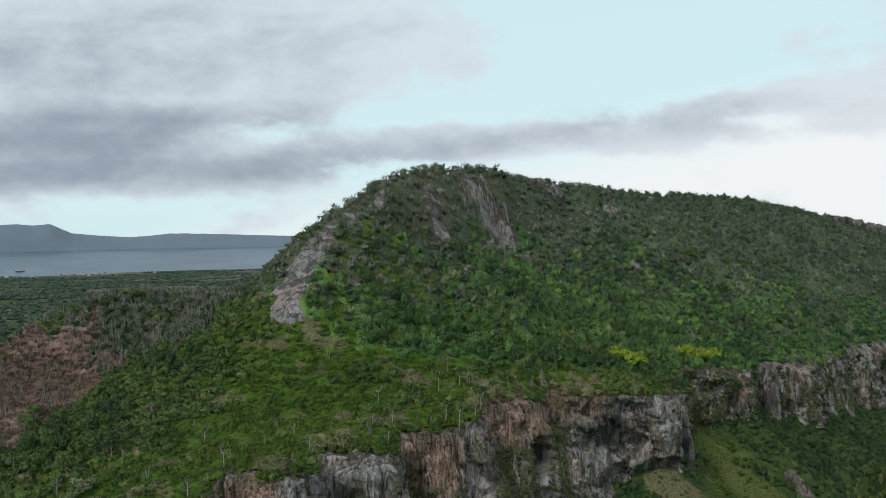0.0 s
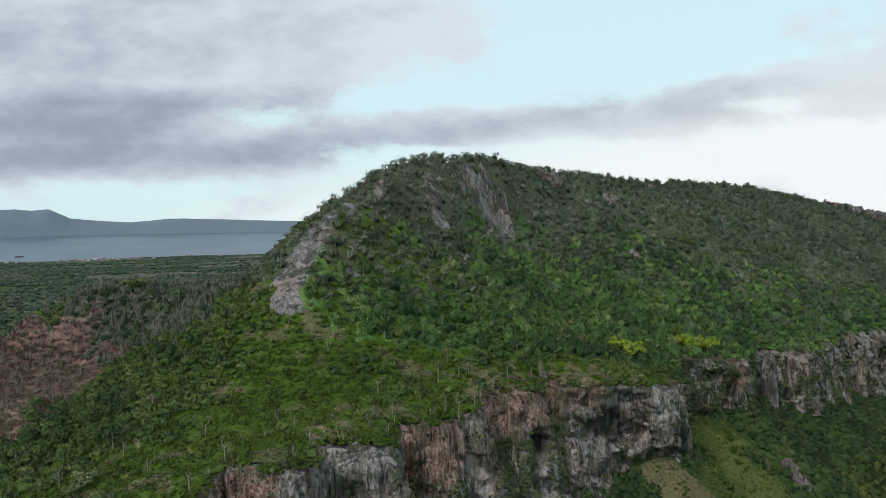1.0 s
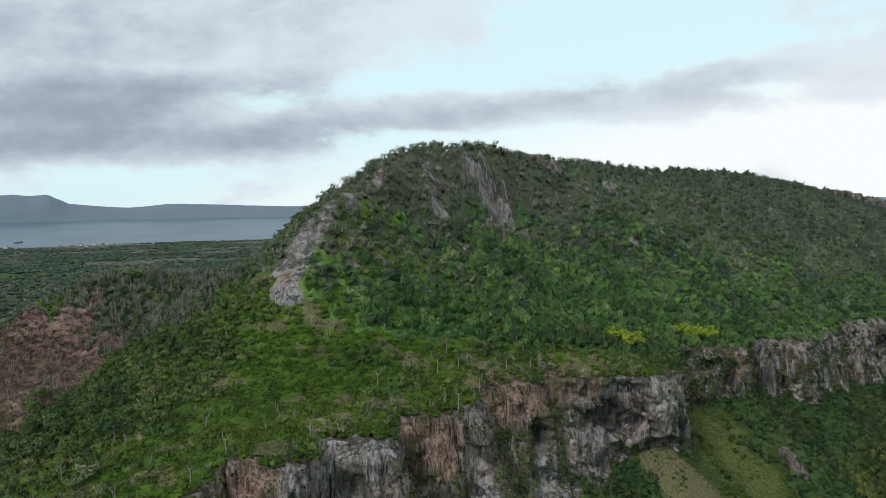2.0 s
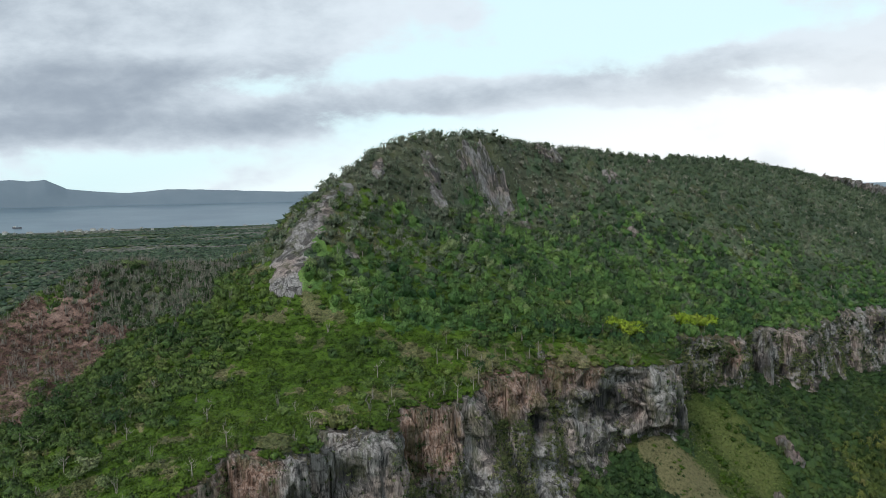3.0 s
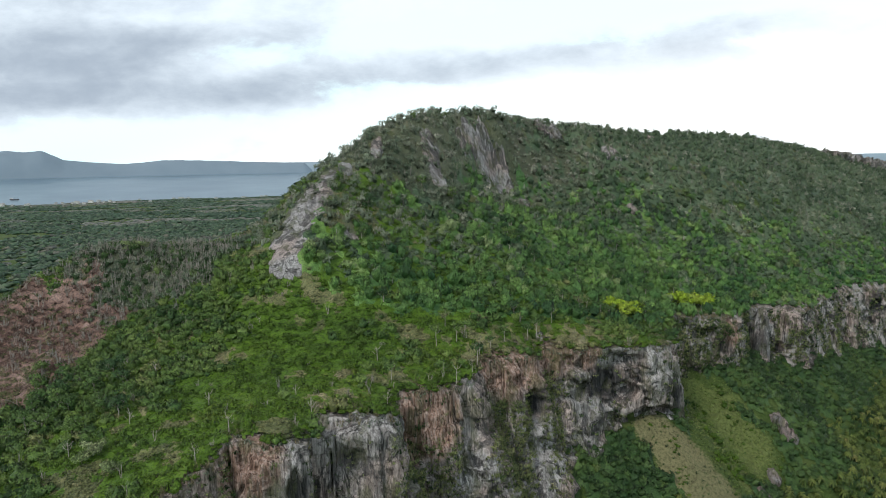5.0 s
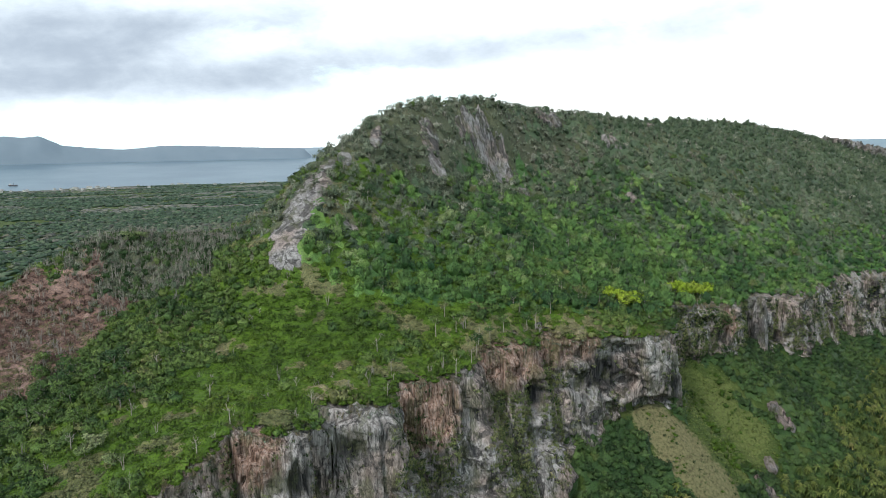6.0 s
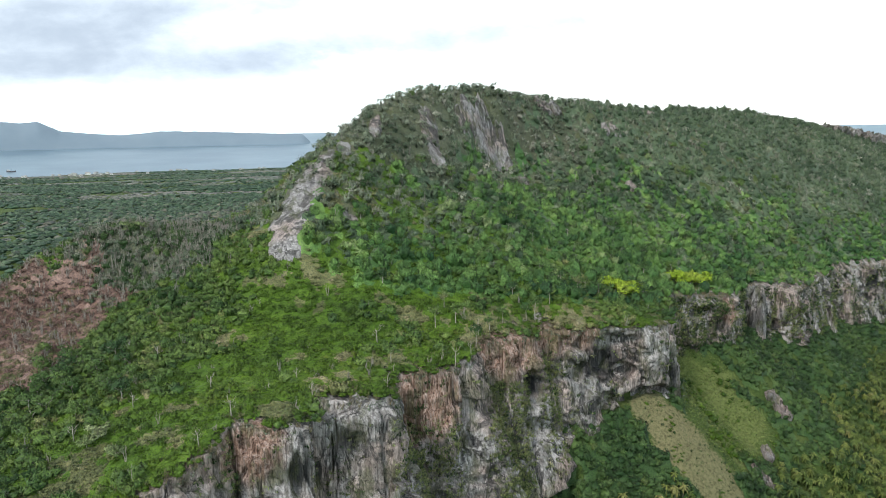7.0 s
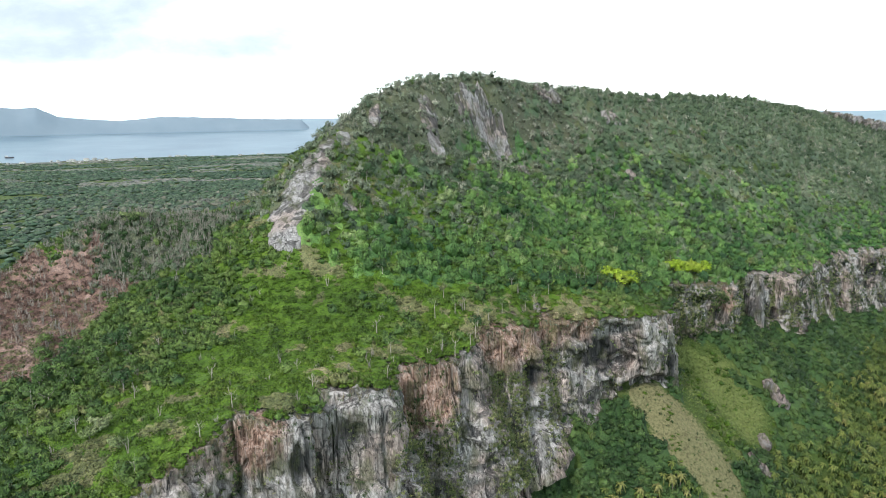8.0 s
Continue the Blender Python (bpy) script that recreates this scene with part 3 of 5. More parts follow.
def build_cliff():
    k = int(np.argmin(np.abs(RIM[:, 0] - 142)))
    line = np.concatenate([dense(RIM[1:k + 1], 0.5)[:-1], dense(RIM[k:-1], 0.95)])
    n = len(line)
    # outward direction: the rim's normal, smoothed over the zigzags
    t = np.gradient(line[:, :2], axis=0)
    k = np.ones(31) / 31
    t = np.stack([np.convolve(np.pad(t[:, i], 15, "edge"), k, "valid") for i in (0, 1)], -1)
    t /= np.linalg.norm(t, axis=1)[:, None]
    out = np.stack([t[:, 1], -t[:, 0]], -1)
    toe = np.interp(line[:, 0], TOE_X, TOE_Z) - 8
    s = np.concatenate([[0], np.cumsum(np.linalg.norm(np.diff(line[:, :2], axis=0), axis=1))])
    ragged = 0.9 * fbm(s / 5, 0 * s, 0, 40) + 0.5 * fbm(s / 1.6, 0 * s, 0, 39)
    # upright blocks between joints, each proud, twisted and stepped in its own way
    dice = np.random.default_rng(23)
    EDGES = np.concatenate([[-50], np.cumsum(dice.uniform(3.5, 15.0, 230)) - 10])
    m = len(EDGES) + 1
    PROUD, TWIST, DEEP = dice.uniform(-1.8, 2.4, m), dice.uniform(-0.22, 0.22, m), dice.uniform(0.6, 4.2, m) * (dice.random(m) < 0.75)
    TIER, TIER_OFF = np.sort(dice.uniform(0.05, 1.0, (m, 3)), axis=1), dice.uniform(-0.8, 1.7, (m, 3))
    batter = np.interp(line[:, 0], [-50, -14, 4, 12, 34, 46, 70, 100, 120, 150, 200], [0.09, 0.12, 0.22, 0.34, 0.28, 0.02, -0.02, 0.05, -0.04, 0.03, 0.12])   # how the wall leans
    rows, cols = 78, []
    for j in range(rows):
        if j < 6:                                 # the lip, running back under the plants
            back = (6 - j) * 1.8
            x, y = line[:, 0] - out[:, 0] * back, line[:, 1] - out[:, 1] * back
            z = height(x, y, GU) - 0.35 + 0.4 * vnoise(s / 3, j / 3, 0, 41) + ragged * (j / 6)
            off = 0 * s
        else:
            q = (j - 6) / (rows - 7)
            x, y = line[:, 0], line[:, 1]
            top = line[:, 2] - 0.3 + ragged
            z = top + (toe - top) * q + 0.35 * vnoise(s / 2.5, j / 2.5, 0, 42) * (q > 0)
            drop = top - z
            amp = sstep(drop, 0.0, 4.0)
            fine = fbm(s / 1.7, z / 3.0, 0, 47, 3)
            w = s + 0.7 * vnoise(z / 6, s / 25, 0, 49)
            c = np.searchsorted(EDGES, w)
            mid_s = (EDGES[c - 1] + EDGES[c]) / 2
            face = PROUD[c] + TWIST[c] * (w - mid_s)
            for t in (0, 1, 2):                      # tiers: the face steps at ledges of its own
                face = face + TIER_OFF[c, t] * sstep(TIER[c, t] * 42 - drop + 0.8 * vnoise(s / 3, 0, 0, 50), 1.2, -0.4)
            near_edge = np.minimum(np.abs(w - EDGES[c - 1]), np.abs(w - EDGES[c]))
            crack = (1 - sstep(near_edge, 0.0, 0.8)) * DEEP[c]
            bite = fbm(s / 10, z / 8, 0, 51, 4)
            broken = np.floor(3 * fbm(s / 5 + z / 14, z / 4 - s / 16, 0, 52, 3)) / 3      # slanting broken faces
            off = drop * batter + amp * (face + 0.9 * fbm(s / 8, z / 12, 0, 45, 2) + 0.32 * fine + 1.4 * broken - crack - 3.2 * sstep(bite, 0.16, 0.36)) - 0.3
            for hx, hy, hz, hw, hh, dep in HOLLOWS:
                along = np.hypot(x - hx, y - hy) / hw
                up = (z - hz + 0.8 * fine) / hh
                off = off - 1.4 * dep * sstep(1.15 - along ** 2 - up ** 2 + 0.25 * fine, 0.0, 0.45)
            off = np.maximum(off + 1.2 * amp, -6.5) + 1.5 * sstep(q, 0.74, 1.0)
        cols.append(np.stack([x + out[:, 0] * off, y + out[:, 1] * off, z], -1))
    v = np.stack(cols, 1)
    ob = mesh_object("cliff", v.reshape(-1, 3), grid_faces(n, rows), M_ROCK, True)
    tagged(ob, "weathered grey and ochre limestone cliff under the plateau", "cliff", kind="structure")
    return v, out


CLIFF, CLIFF_OUT = build_cliff()

# ---- rock outcrops on the hill: patches of bare rock (x, y, half width, half length) ----
OUTCROPS = [
    ("steep grey limestone face at the end of the hill", [(-54, 245, 8.0, 7), (-52, 250, 8.0, 6), (-55, 254, 9.5, 8), (-53, 262, 10.0, 8), (-51, 270, 9.0, 8), (-49, 279, 7.0, 8), (-46.5, 289, 4.5, 7)], 0.2),
    ("low grey rock bank among shrubs", [(-37, 261.5, 2.8, 2.6), (-33, 261, 2.2, 2.0)], 0.6),
    ("grey rock buttress with a dark hollow", [(-4, 342, 5.5, 9), (-1, 332, 5.0, 6)], 0.7),
    ("tall thin rock rib on the flank", [(-28.5, 317, 3.0, 7), (-40, 296, 3, 5)], 0.9),
    ("broad pale rock wall below the summit", [(13, 372, 5, 5), (20, 379, 8, 6), (28, 386, 8, 7), (36, 391, 5.5, 5.5)], 0.5),
    ("white rock on the crest", [(66, 441, 6.5, 6), (74, 445, 5, 5)], 2.8),
    ("pale weathered rock on the upper slope", [(115, 455, 5, 5), (108, 452, 3, 5)], 1.5),
    ("small pale landslip scar with bare rock", [(116, 418, 3.8, 3.0)], 1.6),
    ("small grey rock under the wall", [(47, 384, 3, 3.5)], 1.6),
    ("long grey rock band on the far crest", [(400, 699, 16, 9), (430, 718, 18, 9), (462, 740, 18, 9), (490, 759, 16, 8), (385, 690, 9, 7)], 6.5),
    ("dark low crag on the apron above the palms", [(153, 292, 4, 3), (150, 296, 3.5, 3)], 2.2),
    ("small crag at the foot of the grass slope", [(120, 242, 4.5, 3.0), (137, 272, 3, 3)], 2.4),
    ("bare rock rib on the far shoulder", [(150, 503, 7, 4), (330, 640, 9, 8)], 2.0),
]


def patch_mask(x, y, spots):
    m = np.full(np.shape(x), -9.0)
    for cx, cy, rx, ry in spots:
        m = np.maximum(m, 1 - ((x - cx) / rx) ** 2 - ((y - cy) / ry) ** 2)
    return m + 0.50 * fbm(x / 3.0, y / 9.0, 0, 57) + 0.35 * fbm(x / 1.3, y / 1.8, 0, 58, 3)


def rock_mask(x, y):
    m = np.full(np.shape(x), -9.0)
    for _, spots, _ in OUTCROPS:
        m = np.maximum(m, patch_mask(x, y, spots))
    return m


def outcrop(label, spots, lift, seed):
    a = np.array(spots)
    x0, x1 = (a[:, 0] - a[:, 2]).min() - 2, (a[:, 0] + a[:, 2]).max() + 2
    y0, y1 = (a[:, 1] - a[:, 3]).min() - 2, (a[:, 1] + a[:, 3]).max() + 2
    gap = 0.4 if x1 < 150 else 0.8
    X, Y = np.meshgrid(np.arange(x0, x1, gap), np.arange(y0, y1, gap), indexing="ij")
    Z = height(X, Y)
    m = patch_mask(X, Y, spots)
    k = sstep(m, -0.15, 0.35)
    rib = np.abs(vnoise(X / 4.0 + Y / 30, Y / 9, 0, seed)) + 0.6 * np.abs(vnoise(X / 1.6, Y / 4, 0, seed + 3))
    step = np.floor(fbm(X / 4, Y / 14, 0, seed + 1, 3) * 4) / 4
    push = k * (1.0 + lift * (0.6 + 0.8 * rib + 0.5 * step + 0.4 * fbm(X / 1.2, Y / 1.2, 0, seed + 2, 3)))
    Z = Z - 0.8 + 0.75 * push
    Y = Y - 0.8 * push + 0.6 * fbm(X / 2, Z / 2, 0, seed + 4) * k
    F = grid_faces(*X.shape)
    F = F[(m.ravel()[F] > -0.25).any(1)]
    ob = mesh_object("rock_outcrop", np.stack([X, Y, Z], -1).reshape(-1, 3), F, M_ROCK_DARK if "crag" in label else M_ROCK_PALE, True)
    return tagged(ob, label, "rock", group="rock outcrops on the hill", kind="structure")


for i, (label, spots, lift) in enumerate(OUTCROPS):
    outcrop(label, spots, lift, 60 + 7 * i)

def pinnacle():
    """A pale rock pillar standing out from the far wall, with a round hollow near its top."""
    a, q = np.meshgrid(np.linspace(0, 2 * np.pi, 44, endpoint=False), np.linspace(0, 1, 60), indexing="ij")
    wide = np.interp(q, [0, 0.5, 0.8, 0.93, 1], [5.2, 4.2, 3.6, 2.6, 0.4])
    rib = 1 + 0.16 * fbm(a * 2.2, q * 4, 0, 31, 4) + 0.10 * np.floor(2.5 * fbm(np.cos(a) * 2, np.sin(a) * 2, q * 2.5, 32, 2))
    hole = 1.8 * sstep(1 - ((a - 4.75) / 0.26) ** 2 - ((q - 0.80) / 0.045) ** 2, 0, 0.6)
    r = wide * rib - hole
    z = 42 + 39 * q + 1.2 * fbm(a, q * 5, 0, 33)
    v = np.stack([168.5 + r * np.cos(a) + 1.5 * q, 354 + 0.9 * r * np.sin(a) + 3 * q, z], -1)
    i, j = (g.ravel() for g in np.meshgrid(np.arange(44), np.arange(59), indexing="ij"))
    k = (i + 1) % 44
    ob = mesh_object("rock_pillar", v.reshape(-1, 3), np.stack([i * 60 + j, k * 60 + j, k * 60 + j + 1, i * 60 + j + 1], -1), M_ROCK_PALE, False)
    tagged(ob, "pale grey rock pillar with a round hollow by the far wall", "rock", kind="structure")


pinnacle()

# ================= plants =================
rng = np.random.default_rng(7)


def unit(n):
    v = rng.normal(size=(n, 3))
    return v / np.linalg.norm(v, axis=1)[:, None]


def tuck(ob, normals):
    """Keeps the outward direction of each leaf with its mesh."""
    a = ob.data.attributes.new("puff", "FLOAT_VECTOR", "POINT")
    a.data.foreach_set("vector", np.ascontiguousarray(normals, np.float32).ravel())


def outward(d, c, centre, squash=1.0):
    """Shading direction of leaves at c: away from their clump and from the plant's heart, a little upwards."""
    e = (c - centre) / (1, 1, squash)
    e = e / (np.linalg.norm(e, axis=1)[:, None] + 1e-6)
    q = 0.7 * d + 0.6 * e + (0, 0, 0.2)
    return np.repeat(q / (np.linalg.norm(q, axis=1)[:, None] + 1e-6), 3, axis=0)


def spray(centres, normals, size, spread=0.65, narrow=0.42):
    """Leaf sprays: one slim three-cornered blade each; most face outwards, some stick out."""
    n = len(centres)
    f = normals + spread * unit(n)
    f /= np.linalg.norm(f, axis=1)[:, None]
    d = np.cross(f, unit(n))
    out = rng.random(n) < 0.2
    d[out] = f[out]
    d /= np.linalg.norm(d, axis=1)[:, None] + 1e-9
    a = np.where(out[:, None], np.cross(d, unit(n)), np.cross(d, f))
    a /= np.linalg.norm(a, axis=1)[:, None] + 1e-9
    s = size * rng.uniform(0.6, 1.4, (n, 1))
    v = np.stack([centres - a * s * narrow - d * s * 0.5, centres + a * s * narrow - d * s * 0.5, centres + d * s], 1)
    return v.reshape(-1, 3), np.arange(3 * n).reshape(-1, 3)


def bush_template(leaves, size, tall, lobes, narrow=0.42, heart=(7, 4), puffy=(0.30, 0.46), body=0.74, loose=0.3):
    """A unit bush (about 1 m radius): a billowing leafy body of many lobes, its skin broken up by leaf sprays."""
    a = rng.uniform(0, 2 * np.pi, lobes)
    q = np.sqrt(rng.uniform(0.02, 1, lobes)) * 0.68
    cl = np.stack([np.cos(a) * q, np.sin(a) * q, tall * (0.12 + 0.52 * np.sqrt(1 - q ** 2) + rng.uniform(-0.12, 0.12, lobes))], -1)
    cr = rng.uniform(*puffy, lobes)
    k = rng.integers(0, lobes, leaves)
    d = unit(leaves)
    d[:, 2] = np.abs(d[:, 2]) - 0.2
    c = cl[k] + d * cr[k, None] * (1.0 + loose * rng.uniform(-1, 0.7, (leaves, 1)))
    v, f = spray(c, d, size, 0.65, narrow)
    nrm = outward(d, c, np.array((0, 0, 0.1 * tall)), tall)
    # the body: how far the lobes reach each way from the plant's middle
    nu, nv = heart
    az, e = np.meshgrid(np.linspace(0, 2 * np.pi, nu, endpoint=False), np.linspace(-0.25, 1, nv), indexing="ij")
    az, e = (az + rng.uniform(-0.25, 0.25, az.shape)).ravel(), np.clip(e + rng.uniform(-0.08, 0.08, e.shape), -0.3, 1).ravel()
    flat_ = np.sqrt(1 - np.clip(e, -1, 1) ** 2)
    way = np.stack([np.cos(az) * flat_, np.sin(az) * flat_, e], -1)
    mid = np.array((0, 0, 0.15 * tall))
    b = way @ (cl - mid).T
    disc = b ** 2 - ((cl - mid) ** 2).sum(1) + cr ** 2
    reach = np.where(disc > 0, b + np.sqrt(np.maximum(disc, 0)), 0.0)
    pick, r = reach.argmax(1), np.maximum(reach.max(1), 0.40) * body * rng.uniform(0.85, 1.15, len(way))
    hv = mid + way * r[:, None]
    hn = (hv - cl[pick]) / cr[pick, None] + 0.5 * way + (0, 0, 0.15)
    i, j = (g.ravel() for g in np.meshgrid(np.arange(nu), np.arange(nv - 1), indexing="ij"))
    i2 = (i + 1) % nu
    q4 = np.stack([i * nv + j, i2 * nv + j, i2 * nv + j + 1, i * nv + j + 1], -1)
    f = np.concatenate([f, q4[:, [0, 1, 2]] + len(v), q4[:, [0, 2, 3]] + len(v)])
    return np.concatenate([v, hv]), f, np.concatenate([nrm, hn / np.linalg.norm(hn, axis=1)[:, None]])


def spike(V, F, s, e, w):
    """A thin three-sided spike from s to e."""
    d = e - s
    a = np.cross(d, (0.3, 0.9, 0.2))
    a = a / (np.linalg.norm(a) + 1e-9) * w
    b = np.cross(d, a)
    b = b / (np.linalg.norm(b) + 1e-9) * w
    k = len(V)
    V += [s + a, s - a * 0.5 + b, s - a * 0.5 - b, e]
    F += [(k, k + 1, k + 3), (k + 1, k + 2, k + 3), (k + 2, k, k + 3)]


def twig_template(n=5, open_=0.5, width=0.045):
    """A bare bush: thin forked twigs."""
    V, F = [], []
    for i in range(n):
        a = rng.uniform(0, 2 * np.pi)
        p = rng.normal(size=3) * (0.12, 0.12, 0)
        q = p + np.array([np.cos(a) * open_, np.sin(a) * open_, 1.0]) * rng.uniform(0.6, 1.25)
        spike(V, F, p, q, width)
        m = p + rng.uniform(0.45, 0.7) * (q - p)
        spike(V, F, m, m + rng.normal(size=3) * 0.3 + (0, 0, 0.3), width * 0.7)
    V = np.array(V)
    N = V * (0.5, 0.5, 0) + (0, 0, 1)
    return V, np.array(F), N / np.linalg.norm(N, axis=1)[:, None]


def scatter(name, label, templates, x, y, radius, tall, material, sink=0.15, z=None, category="shrubs", vary=0.24):
    """Many plants of one kind in one mesh of stuff, each with a tone of its own."""
    if z is None:
        z = height(x, y)
    V, F, T, P, base = [], [], [], [], 0
    pick = rng.integers(0, len(templates), len(x))
    turn = rng.uniform(0, 2 * np.pi, len(x))
    tone = np.clip(rng.normal(0.5, vary, len(x)), 0, 1)
    for t, (tv, tf, tn) in enumerate(templates):
        m = np.where(pick == t)[0]
        if not len(m):
            continue
        c, s = np.cos(turn[m])[:, None], np.sin(turn[m])[:, None]
        r, h = radius[m][:, None], tall[m][:, None]
        v = np.stack([(tv[None, :, 0] * c - tv[None, :, 1] * s) * r + x[m][:, None],
                      (tv[None, :, 0] * s + tv[None, :, 1] * c) * r + y[m][:, None],
                      tv[None, :, 2] * h + z[m][:, None] - sink], -1)
        V.append(v.reshape(-1, 3))
        P.append(np.stack([tn[None, :, 0] * c - tn[None, :, 1] * s, tn[None, :, 0] * s + tn[None, :, 1] * c, tn[None, :, 2] + 0 * c], -1).reshape(-1, 3))
        T.append(np.repeat(tone[m], len(tv)))
        F.append((tf[None] + (np.arange(len(m)) * len(tv))[:, None, None] + base).reshape(-1, tf.shape[1]))
        base += v.shape[0] * v.shape[1]
    if not V:
        return None
    ob = mesh_object(name, np.concatenate(V), np.concatenate(F), material, False)
    at = ob.data.attributes.new("tone", "FLOAT", "POINT")
    at.data.foreach_set("value", np.concatenate(T).astype(np.float32))
    tuck(ob, np.concatenate(P))
    return tagged(ob, label, category, kind="stuff")


def undergrowth(x, y, r, h, kind, kinds, gap, G=GU):
    """The closed lower leaves of a cover of plants: each plant's low dome merged into one skin, cut up by kind.
    kinds: (name, label, category, material)."""
    x0, y0 = x.min() - 4, y.min() - 4
    xs, ys = np.arange(x0, x.max() + 4, gap), np.arange(y0, y.max() + 4, gap)
    H, K, T = np.full((len(xs), len(ys)), -1.0), np.full((len(xs), len(ys)), -1), np.zeros((len(xs), len(ys)))
    tone = np.clip(rng.normal(0.5, 0.16, len(x)), 0, 1)
    for i in range(len(x)):
        a, b = slice(int((x[i] - r[i] - x0) / gap) + 1, int((x[i] + r[i] - x0) / gap) + 1), slice(int((y[i] - r[i] - y0) / gap) + 1, int((y[i] + r[i] - y0) / gap) + 1)
        q = 1 - (((xs[a] - x[i]) / r[i]) ** 2)[:, None] - (((ys[b] - y[i]) / r[i]) ** 2)[None]
        d = np.where(q > 0, h[i] * np.sqrt(np.maximum(q, 0)), -1)
        m = d > H[a, b]
        H[a, b][m], K[a, b][m], T[a, b][m] = d[m], kind[i], tone[i]
    X, Y = np.meshgrid(xs, ys, indexing="ij")
    X, Y = X + rng.uniform(-0.4, 0.4, X.shape) * gap, Y + rng.uniform(-0.4, 0.4, X.shape) * gap
    Z = height(X, Y, G) + np.maximum(H, 0) * rng.uniform(0.7, 1.25, X.shape) - 0.1
    N = np.stack([-np.gradient(Z, gap, axis=0), -np.gradient(Z, gap, axis=1), np.ones(Z.shape)], -1)
    N = (N / np.linalg.norm(N, axis=2)[:, :, None]).reshape(-1, 3)
    P, T = np.stack([X, Y, Z], -1).reshape(-1, 3), T.ravel()
    F = grid_faces(len(xs), len(ys))
    k4 = K.ravel()[F]
    F, k4 = F[(k4 >= 0).all(1)], k4[(k4 >= 0).all(1)]
    for k, (name, label, category, material) in enumerate(kinds):
        f = F[k4[:, 0] == k]
        if not len(f):
            continue
        used, inv = np.unique(f, return_inverse=True)
        ob = mesh_object(name, P[used], inv.reshape(f.shape), material, False)
        leaf_tone = ob.data.attributes.new("tone", "FLOAT", "POINT")
        leaf_tone.data.foreach_set("value", T[used].astype(np.float32))
        tuck(ob, N[used])
        tagged(ob, label, category, kind="stuff")


def sow(x0, x1, y0, y1, gap):
    """Jittered planting points over a stretch of the plan, inside the wedge that opens ahead."""
    x, y = np.meshgrid(np.arange(x0, x1, gap), np.arange(y0, y1, gap), indexing="ij")
    x, y = x.ravel(), y.ravel()
    x = x + rng.uniform(-0.5, 0.5, len(x)) * gap * 1.3
    y = y + rng.uniform(-0.5, 0.5, len(x)) * gap * 1.3
    m = np.abs(x) < 0.69 * y + 10
    return x[m], y[m]


CREST_A = np.array(LEFT_RIDGE + CREST)


def crest_y(x):
    return np.interp(x, CREST_A[:, 0], CREST_A[:, 1])


LOW_BUSH = [bush_template(62, 0.195, 0.8, 14, 0.40, (5, 3), (0.26, 0.42), 0.72, 0.35) for _ in range(10)]
NEAR_TREE = [bush_template(96, 0.160, 1.1, 14, 0.42, (7, 4), (0.24, 0.40), 0.80, 0.3) for _ in range(10)]
TREE_TOP = [bush_template(50, 0.195, 1.1, 11, 0.42, (5, 4), (0.26, 0.42), 0.78, 0.3) for _ in range(10)]
CREST_TREE = [bush_template(26, 0.21, 1.1, 10, 0.42, (5, 3), (0.26, 0.42), 0.84, 0.3) for _ in range(8)]
ROUGH_BUSH = [bush_template(70, 0.22, 1.1, 11, 0.20, (4, 3), (0.24, 0.36), 0.6, 0.5) for _ in range(6)]
TUFT = [bush_template(20, 0.31, 1.0, 6, 0.24, (4, 2), (0.30, 0.46), 0.6, 0.5) for _ in range(6)]
MID_CLUMP = [bush_template(14, 0.15, 0.9, 9, 0.45, (7, 3), (0.28, 0.42), 0.95) for _ in range(6)]
FAR_CLUMP = [bush_template(2, 0.15, 0.8, 7, 0.45, (6, 3), (0.28, 0.42), 0.98) for _ in range(6)]
TWIGS = [twig_template(6, 0.42, 0.062) for _ in range(6)]
STRAW = [twig_template(9, 0.7, 0.05) for _ in range(4)]
HILL_FOOT = ([-70, -52, -16, 27, 80, 140, 160, 700], [258, 244, 232, 244, 268, 300, 320, 330])


RED_RIDGE = [(-215, 262), (-165, 249), (-150, 252), (-134, 256), (-119, 250), (-112, 240), (-114, 229), (-117, 217), (-121, 205), (-135, 200), (-190, 205)]
DEAD_SCRUB = [(-150, 256), (-134, 250), (-112, 243), (-90, 238), (-80, 248), (-84, 268), (-90, 284), (-112, 283), (-140, 274)]
TAN_SPOTS = [(-33, 180, 4.5, 2.2), (-28, 182.5, 3.5, 1.6), (-40, 235, 4, 2.2), (-57, 232, 3.5, 2.4), (-47, 239, 4, 1.8)]


